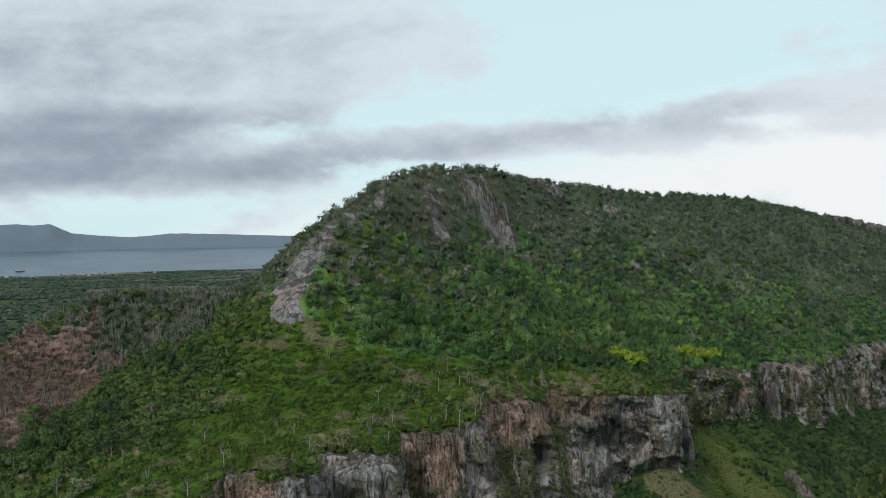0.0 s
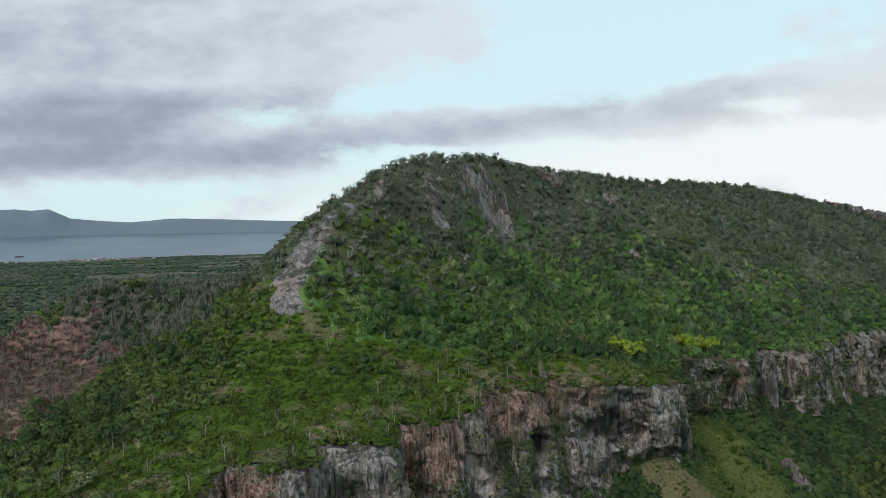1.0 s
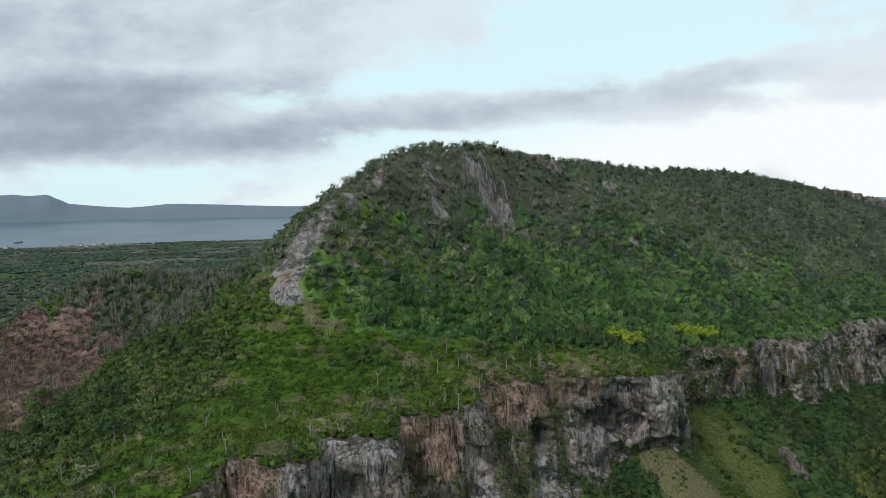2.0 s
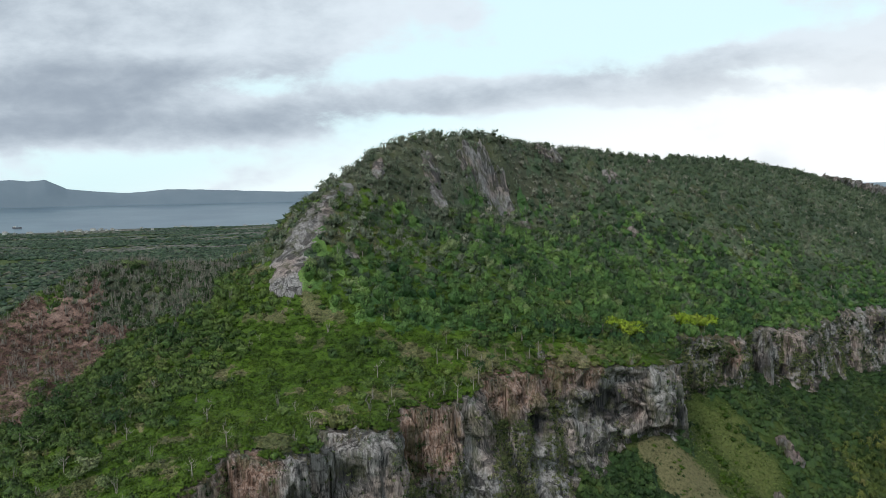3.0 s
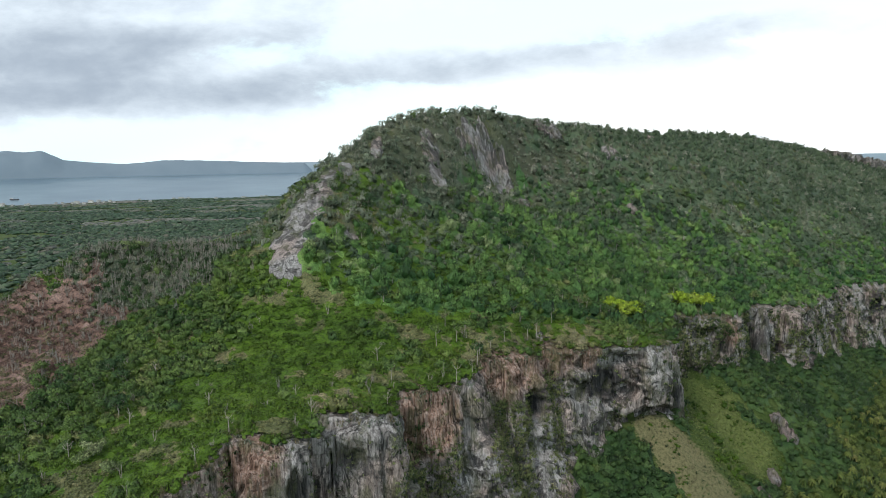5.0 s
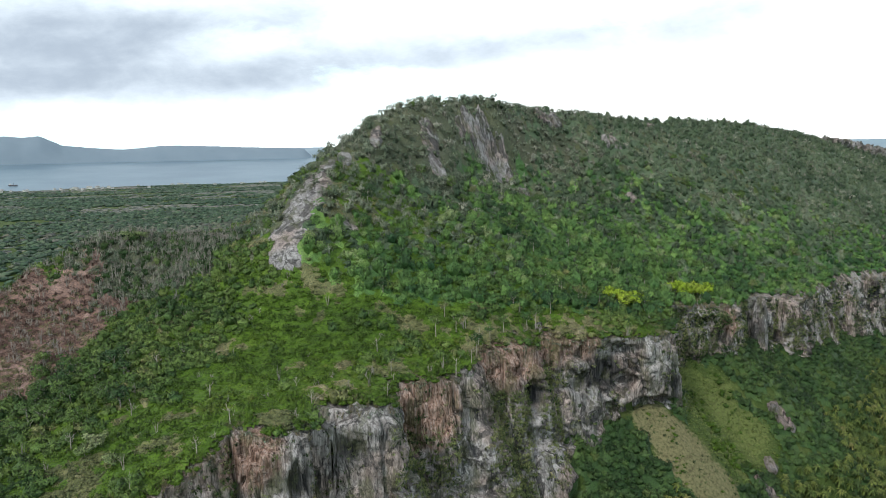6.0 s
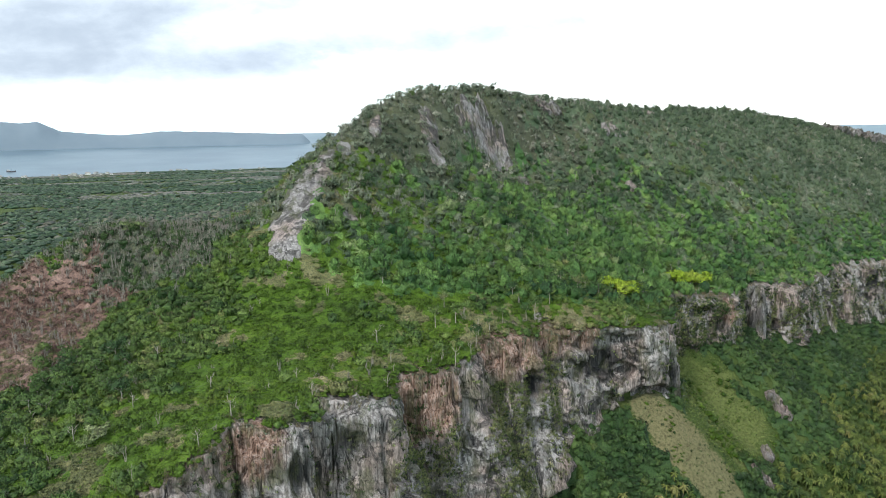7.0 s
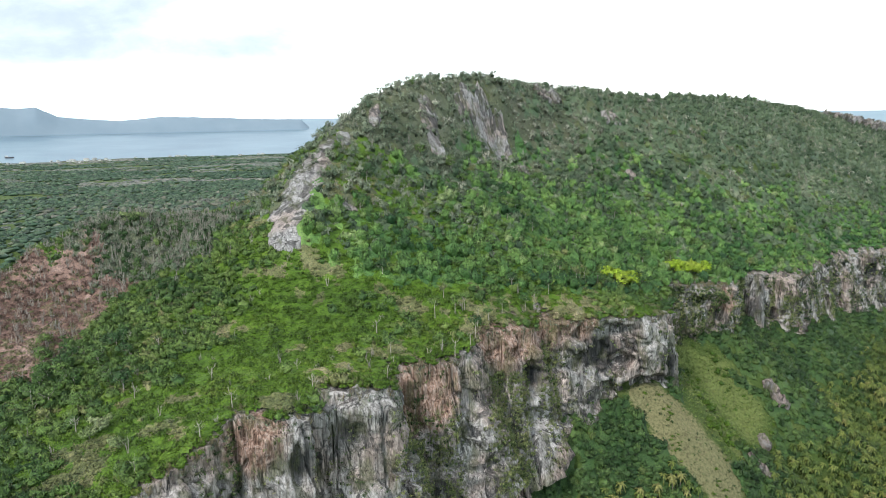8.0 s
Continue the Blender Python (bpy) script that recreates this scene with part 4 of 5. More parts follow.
def plant_uplands():
    x, y = sow(-190, 150, 105, 300, 1.58)
    d = rim_side(x, y)
    up = (d < -0.5) & (rock_mask(x, y) < 0.0)
    x, y, d = x[up], y[up], d[up]
    z = height(x, y, GU)
    n1 = fbm(x / 26, y / 26, 0, 71)
    n2 = fbm(x / 9, y / 9, 0, 72)
    steep = (y > np.interp(x, *HILL_FOOT)) & (x > -72)
    n3 = fbm(x / 5, y / 5, 0, 74)
    jx, jy = x + 9 * n1 + 7 * n2, y + 10 * fbm(x / 12, y / 12, 0, 75) + 5 * n3
    red = inside(jx, jy, RED_RIDGE)
    dead = inside(jx, jy, DEAD_SCRUB)
    low = ~(red | dead) & (~steep | ((rng.random(len(x)) < 0.5) & (y < 292)))
    lush = np.interp(x, [-130, -95, -65, 0, 40], [1.35, 1.1, 0.05, 0.1, 0.3]) + np.interp(y, [190, 225, 250], [0, 0.25, 0.6])
    tree = low & (n1 * 1.3 + n2 + lush > 0.72) & (rng.random(len(x)) < np.where(x < -70, 0.5, 0.36))
    knoll = ((x + 85) / 9) ** 2 + ((y - 142) / 12) ** 2 + 0.6 * n2 < 1.0
    glade = ((x - 27) / 28) ** 2 + ((y - 233 - 0.45 * (x - 27)) / 9) ** 2 + 0.8 * n2 < 1.0
    tan = np.zeros(len(x), bool)
    for cx, cy, rx, ry in TAN_SPOTS:
        tan |= ((x - cx) / rx) ** 2 + ((y - cy) / ry) ** 2 + 0.9 * n3 < 1.0
    tree &= ~glade & ~tan
    dry = low & ~tree & ((fbm(x / 14, y / 14, 0, 73) + 0.5 * n3 > 0.38 - 0.30 * sstep(y, 212, 240) * (x < -20)) | (knoll & (rng.random(len(x)) < 0.8)))
    straw = low & ~tree & ((~dry & glade & (rng.random(len(x)) < 0.45)) | (tan & (rng.random(len(x)) < 0.85)))
    dry &= ~straw
    shrub = low & ~tree & ~dry & ~straw
    r = 1.1 + 1.3 * rng.random(len(x)) ** 1.6
    kind = np.where(red, 3, np.where(dead, 4, np.where(dry | straw, 2, np.where(tree, 1, 0))))
    back = d < -3.2
    undergrowth(x[back], y[back], 1.15 * r[back], 0.5 * r[back], kind[back], [("shrub_undergrowth", "close lower leaves of the green shrub cover", "shrubs", M_SHRUB), ("thicket_undergrowth", "close lower leaves of the dark thicket", "shrubs", M_BUSH),
                ("dry_undergrowth", "dry olive and straw-coloured growth close to the ground", "shrubs", M_DRY), ("withered_undergrowth", "reddish brown dead growth close to the ground", "shrubs", M_WITHER),
                ("scrub_undergrowth", "grey-green growth under the bare scrub, darkened like shaded gaps", "shrubs", M_SCRUB_SHADED)], 0.72)
    scatter("shrub_cover", "dense low bright green shrubs on the plateau", LOW_BUSH, x[shrub], y[shrub], r[shrub], r[shrub] * rng.uniform(0.45, 1.45, shrub.sum()), M_SHRUB, 0.15, z[shrub], vary=0.16)
    scatter("pale_grass", "pale straw-coloured grass in the glade by the rim", TUFT, x[straw], y[straw], 0.8 * r[straw], 0.7 * r[straw], M_STRAW, 0.1, z[straw], "grass")
    scatter("thicket", "taller dark green bushes among the shrubs", TREE_TOP, x[tree], y[tree], 1.3 * r[tree], 1.7 * r[tree], M_BUSH, 0.15, z[tree])
    scatter("dry_shrubs", "olive and straw-coloured dry shrubs in the cover", LOW_BUSH, x[dry], y[dry], r[dry], 0.9 * r[dry], M_DRY, 0.15, z[dry])
    green = red & (rng.random(len(x)) < 0.32 + 0.4 * (n2 > 0.12) + 0.4 * (y < 222) * (n1 > -0.1))
    red = red & ~green
    scatter("ridge_bushes", "olive green bushes among the withered scrub", ROUGH_BUSH, x[green], y[green], r[green], r[green], M_DRY, 0.15, z[green])
    k = np.where(red)[0]
    k = np.concatenate([k, k, k, k])
    scatter("withered_grass", "tan and reddish dead grass on the ridge", TUFT, x[k] + rng.uniform(-1, 1, len(k)), y[k] + rng.uniform(-1, 1, len(k)), 0.9 * r[k], 0.7 * r[k], M_WITHER, 0.1, z[k], "grass")
    w = red
    scatter("withered_scrub", "reddish brown withered scrub on the low ridge", ROUGH_BUSH, x[w], y[w], r[w] * 0.9, r[w] * 0.9, M_WITHER, 0.15, z[w])
    dark = dead & ~red & (rng.random(len(x)) < 0.25)
    scatter("ridge_trees", "dark green low trees on the ridge", TREE_TOP, x[dark], y[dark], 1.2 * r[dark], 1.7 * r[dark], M_VALLEY, 0.15, z[dark], "trees")
    w = dead & ~red & ~dark
    scatter("grey_scrub", "grey-brown leafless scrub on the ridge", ROUGH_BUSH, x[w], y[w], r[w], 1.4 * r[w], M_SCRUB, 0.15, z[w])
    tw = (rng.random(len(x)) < np.where(dead, 0.95, np.where(red, 0.45, 0.014))) & ~steep
    scatter("bare_twigs", "pale bare twigs standing out of the scrub", TWIGS, x[tw], y[tw], rng.uniform(1.2, 2.0, tw.sum()), rng.uniform(1.8, 4.4, tw.sum()), M_TWIG, 0.1, z[tw], "twigs")


plant_uplands()


def plant_hill():
    x, y = sow(-78, 540, 225, 810, 3.15)
    d = rim_side(x, y)
    lower = np.interp(x, *HILL_FOOT)
    keep = (d < -1.0) & (y > lower) & (y < crest_y(x) + np.where(x < 120, 14, 7)) & (rock_mask(x, y) < rng.uniform(-0.1, 0.9, len(x)))
    keep &= (np.hypot(x - 78, y - 280) > 10) & (np.hypot(x - 121, y - 329) > 13)
    x, y = x[keep], y[keep]
    z = height(x, y, GU)
    n1 = fbm(x / 40, y / 40, z / 30, 81)
    n2 = fbm(x / 15, y / 15, z / 15, 82)
    upper = np.interp(x, [-70, 0, 60, 120, 230, 400], [121, 138, 139, 122, 101, 92])
    rise = (z - upper) / 16 + 1.4 * n1 + n2 + rng.normal(0, 0.5, len(x))
    dry = rise > 0.25
    # east of the summit grey-green trees mix with the scrub
    grey = (dry & (rng.random(len(x)) < np.interp(x, [30, 90, 160], [0.0, 0.5, 0.72]))) | (~dry & (rise > -0.7 - 0.004 * np.clip(x, 0, 150)) & (rng.random(len(x)) < 0.5))
    dry &= ~grey
    r = 1.5 + 2.1 * rng.random(len(x)) ** 1.7
    for lo, hi, gap in ((0, 400, 1.1), (400, 900, 1.7)):
        m = (y >= lo) & (y < hi) & (d[keep] < -4)
        undergrowth(x[m], y[m], 1.25 * r[m], np.where(dry, 0.25, 0.45)[m] * r[m], np.where(grey, 2, dry)[m].astype(int), [("hill_undergrowth", "close green lower leaves of the hillside woods", "shrubs", M_WOOD), ("scrub_undergrowth", "grey-green growth under the dry scrub, darkened like shaded gaps", "shrubs", M_SCRUB_SHADED), ("grove_undergrowth", "grey-green lower leaves of the upper woods", "shrubs", M_GREY)], gap)
    for name, m, models in (("upper_woodland", grey & (y < 430), TREE_TOP), ("crest_woodland", grey & (y >= 430), CREST_TREE)):
        scatter(name, "grey-green trees and bushes on the upper hillside", models, x[m], y[m], 0.95 * r[m], 1.45 * r[m] * rng.uniform(0.6, 1.35, m.sum()), M_GREY, 0.3, z[m], "trees")
    w = ~dry & ~grey & (rng.random(len(x)) < 0.95)
    for name, m, kinds in (("woodland", w & (y < 335), NEAR_TREE), ("far_woodland", w & (y >= 335), TREE_TOP)):
        scatter(name, "dense green trees and bushes on the hillside", kinds, x[m], y[m], r[m], 1.6 * r[m] * rng.uniform(0.7, 1.3, m.sum()), M_WOOD, 0.3, z[m], "trees")
    rd = 1.05 * r
    for name, m, kinds in (("hill_scrub", dry & (y < 440), ROUGH_BUSH), ("crest_scrub", dry & (y >= 440), TUFT)):
        scatter(name, "grey-green dry scrub on the upper hill", kinds, x[m], y[m], rd[m], 1.35 * rd[m], M_SCRUB, 0.3, z[m])
    # a second, smaller growth between the dry bushes
    k = np.where(dry)[0]
    k = np.concatenate([k, k[(y[k] < 430) & (x[k] < 120)]])
    x2, y2 = x[k] + rng.uniform(-2, 2, len(k)), y[k] + rng.uniform(-2, 2, len(k))
    ok = (rock_mask(x2, y2) < rng.uniform(-0.1, 0.6, len(x2))) & (y2 < crest_y(x2) + np.where(x2 < 120, 12, 5))
    x2, y2 = x2[ok], y2[ok]
    r2 = rng.uniform(0.9, 1.9, len(x2))
    scatter("low_scrub", "small olive green scrub between the dry bushes", TUFT, x2, y2, r2, 1.1 * r2, M_SCRUB, 0.3, height(x2, y2, GU))
    tw = rng.random(len(x)) < np.where(dry, 0.38, 0.05)
    scatter("bare_twigs", "pale bare twigs on the hillside", TWIGS, x[tw], y[tw], rng.uniform(1.2, 2.2, tw.sum()), rng.uniform(2.2, 4.0, tw.sum()), M_TWIG, 0.1, z[tw], "twigs")


plant_hill()


STRAW_SLOPE = [(68, 246), (80, 250), (92, 247), (101, 243.5), (105, 238), (106.5, 231), (106, 224), (104, 216), (101, 209), (90, 211), (87, 221), (84, 227.5), (77, 231.5), (68, 236)]
GREEN_SLOPE = [(95, 299), (119, 305), (131, 303), (133, 294), (141, 289), (148, 284), (145, 277), (128, 259), (110, 233), (103, 230), (102, 238), (97, 243), (88, 249), (95, 262)]


def plant_talus():
    x, y = sow(-10, 340, 150, 440, 3.2)
    x2, y2 = sow(15, 130, 175, 262, 3.0)
    x, y = np.concatenate([x, x2]), np.concatenate([y, y2])
    d = rim_side(x, y)
    n1 = fbm(x / 20, y / 20, 0, 91)
    n2 = fbm(x / 7, y / 7, 0, 92)
    jx, jy = x + 7 * n2, y + 7 * fbm(x / 7, y / 7, 0, 94)
    grass = inside(jx, jy, STRAW_SLOPE)
    z = height(x, y)
    light = inside(jx, jy, GREEN_SLOPE)
    palms_here = (d > 24) & (z < np.where(x < 90, 36, 20)) & (rng.random(len(x)) < 0.7)
    keep = (d > 2.5) & ~(grass & (n2 < 0.30)) & ~palms_here & (rock_mask(x, y) < 0)
    x, y, z, light, grass = x[keep], y[keep], z[keep], light[keep], grass[keep]
    r = rng.uniform(1.4, 2.9, len(x))
    w = ~light & ~grass
    undergrowth(x[w], y[w], 1.2 * r[w], 0.5 * r[w], np.zeros(w.sum(), int), [("valley_undergrowth", "close dark green lower leaves of the valley thicket", "shrubs", M_VALLEY)], 1.1, GZ)
    scatter("valley_thicket", "lush dark green bushes on the slope under the cliff", TREE_TOP, x[w], y[w], 1.1 * r[w], 1.4 * r[w], M_VALLEY, 0.3, z[w])
    w = light & ~grass & (fbm(x / 9, y / 9, 0, 97) > 0.05)
    scatter("slope_shrubs", "low light green shrubs on the sunny slope", TREE_TOP, x[w], y[w], 0.8 * r[w] * np.where(n2[keep][w] > 0.0, 1.0, 0.55), 0.75 * r[w] * np.where(n2[keep][w] > 0.0, 1.2, 0.7), M_SHRUB, 0.2, z[w])
    gx_, gy_ = sow(66, 108, 214, 250, 1.1)
    edge = fbm(gx_ / 5, gy_ / 5, 0, 88)
    g = inside(gx_ + 6 * edge, gy_ + 5 * edge, STRAW_SLOPE) & (rng.random(len(gx_)) < 0.6)
    rg = rng.uniform(0.25, 0.5, g.sum())
    scatter("dry_grass", "pale dry grass on the open slope", STRAW, gx_[g], gy_[g], rg, rg, M_STRAW, 0.05, category="grass")
    lx, ly = sow(90, 150, 230, 308, 1.35)
    g = inside(lx, ly, GREEN_SLOPE) & (rim_side(lx, ly) > 3)
    rg = rng.uniform(0.6, 1.3, g.sum())
    scatter("meadow", "tall light green grass on the open slope", TUFT, lx[g], ly[g], rg, 0.8 * rg, M_MEADOW, 0.05, category="grass")
    tx, ty = sow(66, 108, 214, 250, 1.9)
    tn = fbm(tx / 6, ty / 6, 0, 87)
    g = inside(tx + 3 * tn, ty, STRAW_SLOPE) & (rng.random(len(tx)) < 0.55 + 0.6 * tn)
    rg = rng.uniform(0.4, 1.2, g.sum())
    scatter("slope_tufts", "dark green tufts dotted over the pale slope", TUFT, tx[g], ty[g], rg, 0.9 * rg, M_VALLEY, 0.05, category="grass")
    w = grass
    scatter("grass_tufts", "small dark tufts on the pale grass slope", LOW_BUSH, x[w], y[w], 0.4 * r[w], 0.4 * r[w], M_SHRUB, 0.1, z[w])


plant_talus()


def plant_cliff():
    """Hanging growth on ledges, and the ragged fringe along the rim."""
    n, rows = CLIFF.shape[:2]
    i = rng.integers(0, n, 14000)
    j = rng.integers(9, rows - 8, 14000)
    p = CLIFF[i, j] + rng.normal(0, 0.2, (14000, 3))
    m = fbm(i / 14.0, p[:, 2] / 16, 0, 93)
    chance = np.where(m > 0.16 - 0.22 * (p[:, 0] > 95), 0.5, 0.03)
    for x0, x1, top in ((-12, 5, 82), (14, 29, 84), (33, 43, 88), (60, 66, 84), (97, 122, 92), (146, 160, 82), (174, 196, 68), (214, 250, 63), (260, 330, 56)):
        chance = np.where((p[:, 0] > x0 + 1.5 * m) & (p[:, 0] < x1 + 4 * m) & (p[:, 2] < top + 5 * m), 0.85, chance)
    for hx, hy, hz, hw, hh, dep in HOLLOWS:
        chance = np.where((np.hypot(p[:, 0] - hx, p[:, 1] - hy) < hw) & (np.abs(p[:, 2] - hz) < hh), 0.0, chance)
    ok = (rng.random(14000) < chance) & (np.abs(p[:, 0]) < 0.69 * p[:, 1] + 5)
    p, far = p[ok], m[ok] + rng.normal(0, 0.2, ok.sum()) > np.where(p[ok][:, 0] > 95, 0.0, 0.3)
    # olive mats hang down the wall in broad strips (x from, to, top, count)
    X, Y, Z = CLIFF[:, 8:rows - 6, 0], CLIFF[:, 8:rows - 6, 1], CLIFF[:, 8:rows - 6, 2]
    for x0, x1, top, count in ((-13, 6, 80, 900), (15, 30, 83, 1250), (34, 42, 87, 500), (98, 122, 88, 500), (146, 160, 80, 300), (176, 198, 66, 300), (214, 250, 62, 400)):
        edge = 3.0 * fbm(Z / 7, X / 30, 0, 95)
        a, b = np.where((X > x0 + edge) & (X < x1 + edge) & (Z < top + 2 * edge))
        k = rng.integers(0, len(a), count)
        q = np.stack([X[a[k], b[k]], Y[a[k], b[k]], Z[a[k], b[k]]], -1)
        q[:, :2] += CLIFF_OUT[a[k]] * 0.6
        p, far = np.concatenate([p, q]), np.concatenate([far, rng.random(count) < 0.12])
    for x0, x1, lo, hi, count in ((96, 142, 8, 30, 750), (142, 210, 8, 34, 950), (210, 330, 8, 38, 1150), (96, 330, 30, 66, 1100), (-62, -50, 8, 40, 200)):
        a = np.where((CLIFF[:, 8, 0] > x0) & (CLIFF[:, 8, 0] < x1))[0]
        a, b = rng.choice(a, count), rng.integers(lo, hi, count)
        ok = fbm(a / 16.0, b / 14.0, 0, 90) > -0.08
        q = CLIFF[a[ok], b[ok]].copy()
        q[:, :2] += CLIFF_OUT[a[ok]] * 0.5
        p, far = np.concatenate([p, q]), np.concatenate([far, rng.random(ok.sum()) < 0.5])
    r = rng.uniform(0.7, 1.5, len(p))
    for name, label, w, mat in (("ledge_shrubs", "green shrubs hanging on the cliff's ledges", far, M_VALLEY), ("dry_ledge_shrubs", "olive mats of shrubs and grass on the cliff", ~far, M_MAT)):
        scatter(name, label, TUFT, p[w, 0], p[w, 1], r[w], 0.9 * r[w], mat, 0.6, p[w, 2])
    i = rng.integers(0, n, 3300)
    q = CLIFF[i, rng.integers(1, 9, 3300)]
    r = rng.uniform(0.5, 1.15, 3300)
    w = rng.random(3300) < 0.55
    scatter("rim_scrub", "olive scrub leaning over the cliff's edge", TUFT, q[w, 0], q[w, 1], r[w], r[w], M_SCRUB, 0.3, q[w, 2])
    w = ~w & (rng.random(3300) < 0.75)
    scatter("rim_grass", "pale straw-coloured grass along the cliff's edge", STRAW, q[w, 0], q[w, 1], 1.3 * r[w], 1.9 * r[w], M_STRAW, 0.2, q[w, 2], "grass")


plant_cliff()


def plant_plain():
    """Lowland forest between the ridge and the shore."""
    X, Y, R = [], [], []
    for r0, r1, gap in ((300, 620, 5.0), (620, 1000, 7.0), (1000, 1500, 10), (1500, 2200, 15), (2200, 2980, 21)):
        x, y = sow(-0.70 * r1, 0.1 * r1, r0 * 0.7, r1, gap)
        rr = np.hypot(x, y)
        m = (rr >= r0) & (rr < r1) & (x < -0.09 * y) & ~((y < crest_y(x) + 14) & (x > -190)) & (rim_side(x, y) < -3)
        m &= fbm(x / 170, y / 90, 0, 96) + rng.normal(0, 0.14, len(x)) > -0.22
        X.append(x[m]), Y.append(y[m]), R.append(np.full(m.sum(), gap) * rng.uniform(0.46, 0.90, m.sum()))
    x, y, r = map(np.concatenate, (X, Y, R))
    away = np.hypot(x, y)
    # fields grow commoner farther out; their pale colour also paints haze
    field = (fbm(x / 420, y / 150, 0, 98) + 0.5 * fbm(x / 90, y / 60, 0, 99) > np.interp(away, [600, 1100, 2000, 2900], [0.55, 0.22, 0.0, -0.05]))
    scatter("field_scrub", "grey-brown scrub and fields of the lowland, paled as by haze", FAR_CLUMP, x[field], y[field], r[field], np.clip(0.35 * r[field], 0.8, 2.5), M_FIELD_HAZED, 0.5, category="scrub")
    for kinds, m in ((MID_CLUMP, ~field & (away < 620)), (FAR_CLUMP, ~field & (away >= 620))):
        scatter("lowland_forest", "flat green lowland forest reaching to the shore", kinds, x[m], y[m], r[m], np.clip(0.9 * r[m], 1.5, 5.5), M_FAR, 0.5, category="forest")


plant_plain()

# ================= single trees and palms =================
def part(name, verts, faces, material, parent, label="", smooth=False):
    ob = mesh_object(name, verts, faces, material, smooth, parent)
    return tagged(ob, label)


def tube(points, radii, sides=6):
    """A tapered limb along a line of points."""
    V, F = [], []
    for i, (p, r) in enumerate(zip(points, radii)):
        for k in range(sides):
            a = 2 * math.pi * k / sides
            V.append((p[0] + r * math.cos(a), p[1] + r * math.sin(a), p[2]))
        if i:
            b = (i - 1) * sides
            for k in range(sides):
                k2 = (k + 1) % sides
                F.append((b + k, b + k2, b + sides + k2, b + sides + k))
    return np.array(V), np.array(F)


def joined(pieces):
    V, F, base = [], [], 0
    for v, f in pieces:
        V.append(v)
        F.append(np.asarray(f) + base)
        base += len(v)
    return np.concatenate(V), np.concatenate(F)


def limbs(height_, spread, count, thick, start=0.45):
    """Trunk with forked limbs; gives the pieces and the limb tips."""
    bend = rng.normal(0, 0.05, 2) * height_
    trunk = [(bend[0] * q * q, bend[1] * q * q, height_ * q - 0.4 * (q == 0)) for q in np.linspace(0, 0.85, 6)]
    pieces, tips = [tube(trunk, np.linspace(thick, thick * 0.45, 6), 7)], []
    for k in range(count):
        a = 2 * math.pi * (k + rng.uniform(0, 0.6)) / count
        q = rng.uniform(start, 0.8)
        s = np.array((bend[0] * q * q, bend[1] * q * q, height_ * q))
        e = s + np.array((math.cos(a) * spread, math.sin(a) * spread, height_ * rng.uniform(0.12, 0.38))) * rng.uniform(0.75, 1.1)
        m = (s + e) / 2 + (0, 0, -0.06 * height_)
        pieces.append(tube([s, m, e], [thick * 0.5, thick * 0.36, thick * 0.15], 5))
        tips.append(e)
        for _ in range(2):
            e2 = m + (e - m) * 0.4 + rng.normal(0, 0.28, 3) * spread + (0, 0, 0.2 * spread)
            pieces.append(tube([m + (e - m) * 0.3, e2], [thick * 0.26, thick * 0.1], 4))
            tips.append(e2)
    tips.append(np.array((*trunk[-1][:2], height_ * 0.92)))
    return pieces, np.array(tips)


def tree(name, label, category, group, height_, spread, leaves, leaf, clump, crown_mat, bark, thick=0.16, count=6, start=0.45):
    """A tree: trunk with limbs, and a crown of leaf sprays in clumps round the limb tips."""
    root = new(name)
    pieces, tips = limbs(height_, spread, count, thick, start)
    part("trunk", *joined(pieces), bark, root, "", True)
    if leaves:
        k = rng.integers(0, len(tips), leaves)
        d = unit(leaves)
        d[:, 2] = d[:, 2] * 0.6 + 0.25
        c = tips[k] + d * clump * rng.uniform(0.35, 1.0, (leaves, 1))
        v, f = spray(c, d, leaf)
        tuck(part("crown", v, f, crown_mat, root), outward(d, c, np.array((0, 0, 0.6 * height_))))
    return tagged(root, label, category, group)


def at(x, y, scale=1.0, sink=0.0):
    X, Y = np.array([x]), np.array([y])
    z = float(height(X, Y, GU if rim_side(X, Y)[0] < 0 else GZ)[0]) - sink
    return Matrix.LocRotScale((x, y, z), Euler((0, 0, rng.uniform(0, 6.28))), (scale, scale, scale * rng.uniform(0.9, 1.1)))


def grove(models, spots, lo=0.85, hi=1.2):
    """Sets copies of the model trees at the spots; the models take the first ones."""
    for i, (x, y) in enumerate(spots):
        m = at(x, y, rng.uniform(lo, hi), 0.1)
        if i < len(models):
            models[i].matrix_basis = m
        else:
            src = models[i % len(models)]
            ob = copy_thing(src, m)
            ob.scale = m.to_scale()


# slender pale-stemmed trees near the rim
slim = [tree("slender_tree", "slender tree with a white stem and thin crown on the plateau", "tree", "white-stemmed trees on the plateau", 5.2, 1.3, 260, 0.30, 0.85, M_TREE, M_BARK, 0.13, 5, 0.6) for _ in range(3)]
grove(slim, [(4.7, 222.6), (11, 212.5), (16, 222), (30, 235.8), (33.5, 239.5), (46.5, 262), (52.9, 260), (8, 226), (21, 228), (40, 247), (26, 244), (57, 266), (-2, 219), (-15, 193.5), (63, 268), (1, 230)], 1.05, 1.45)

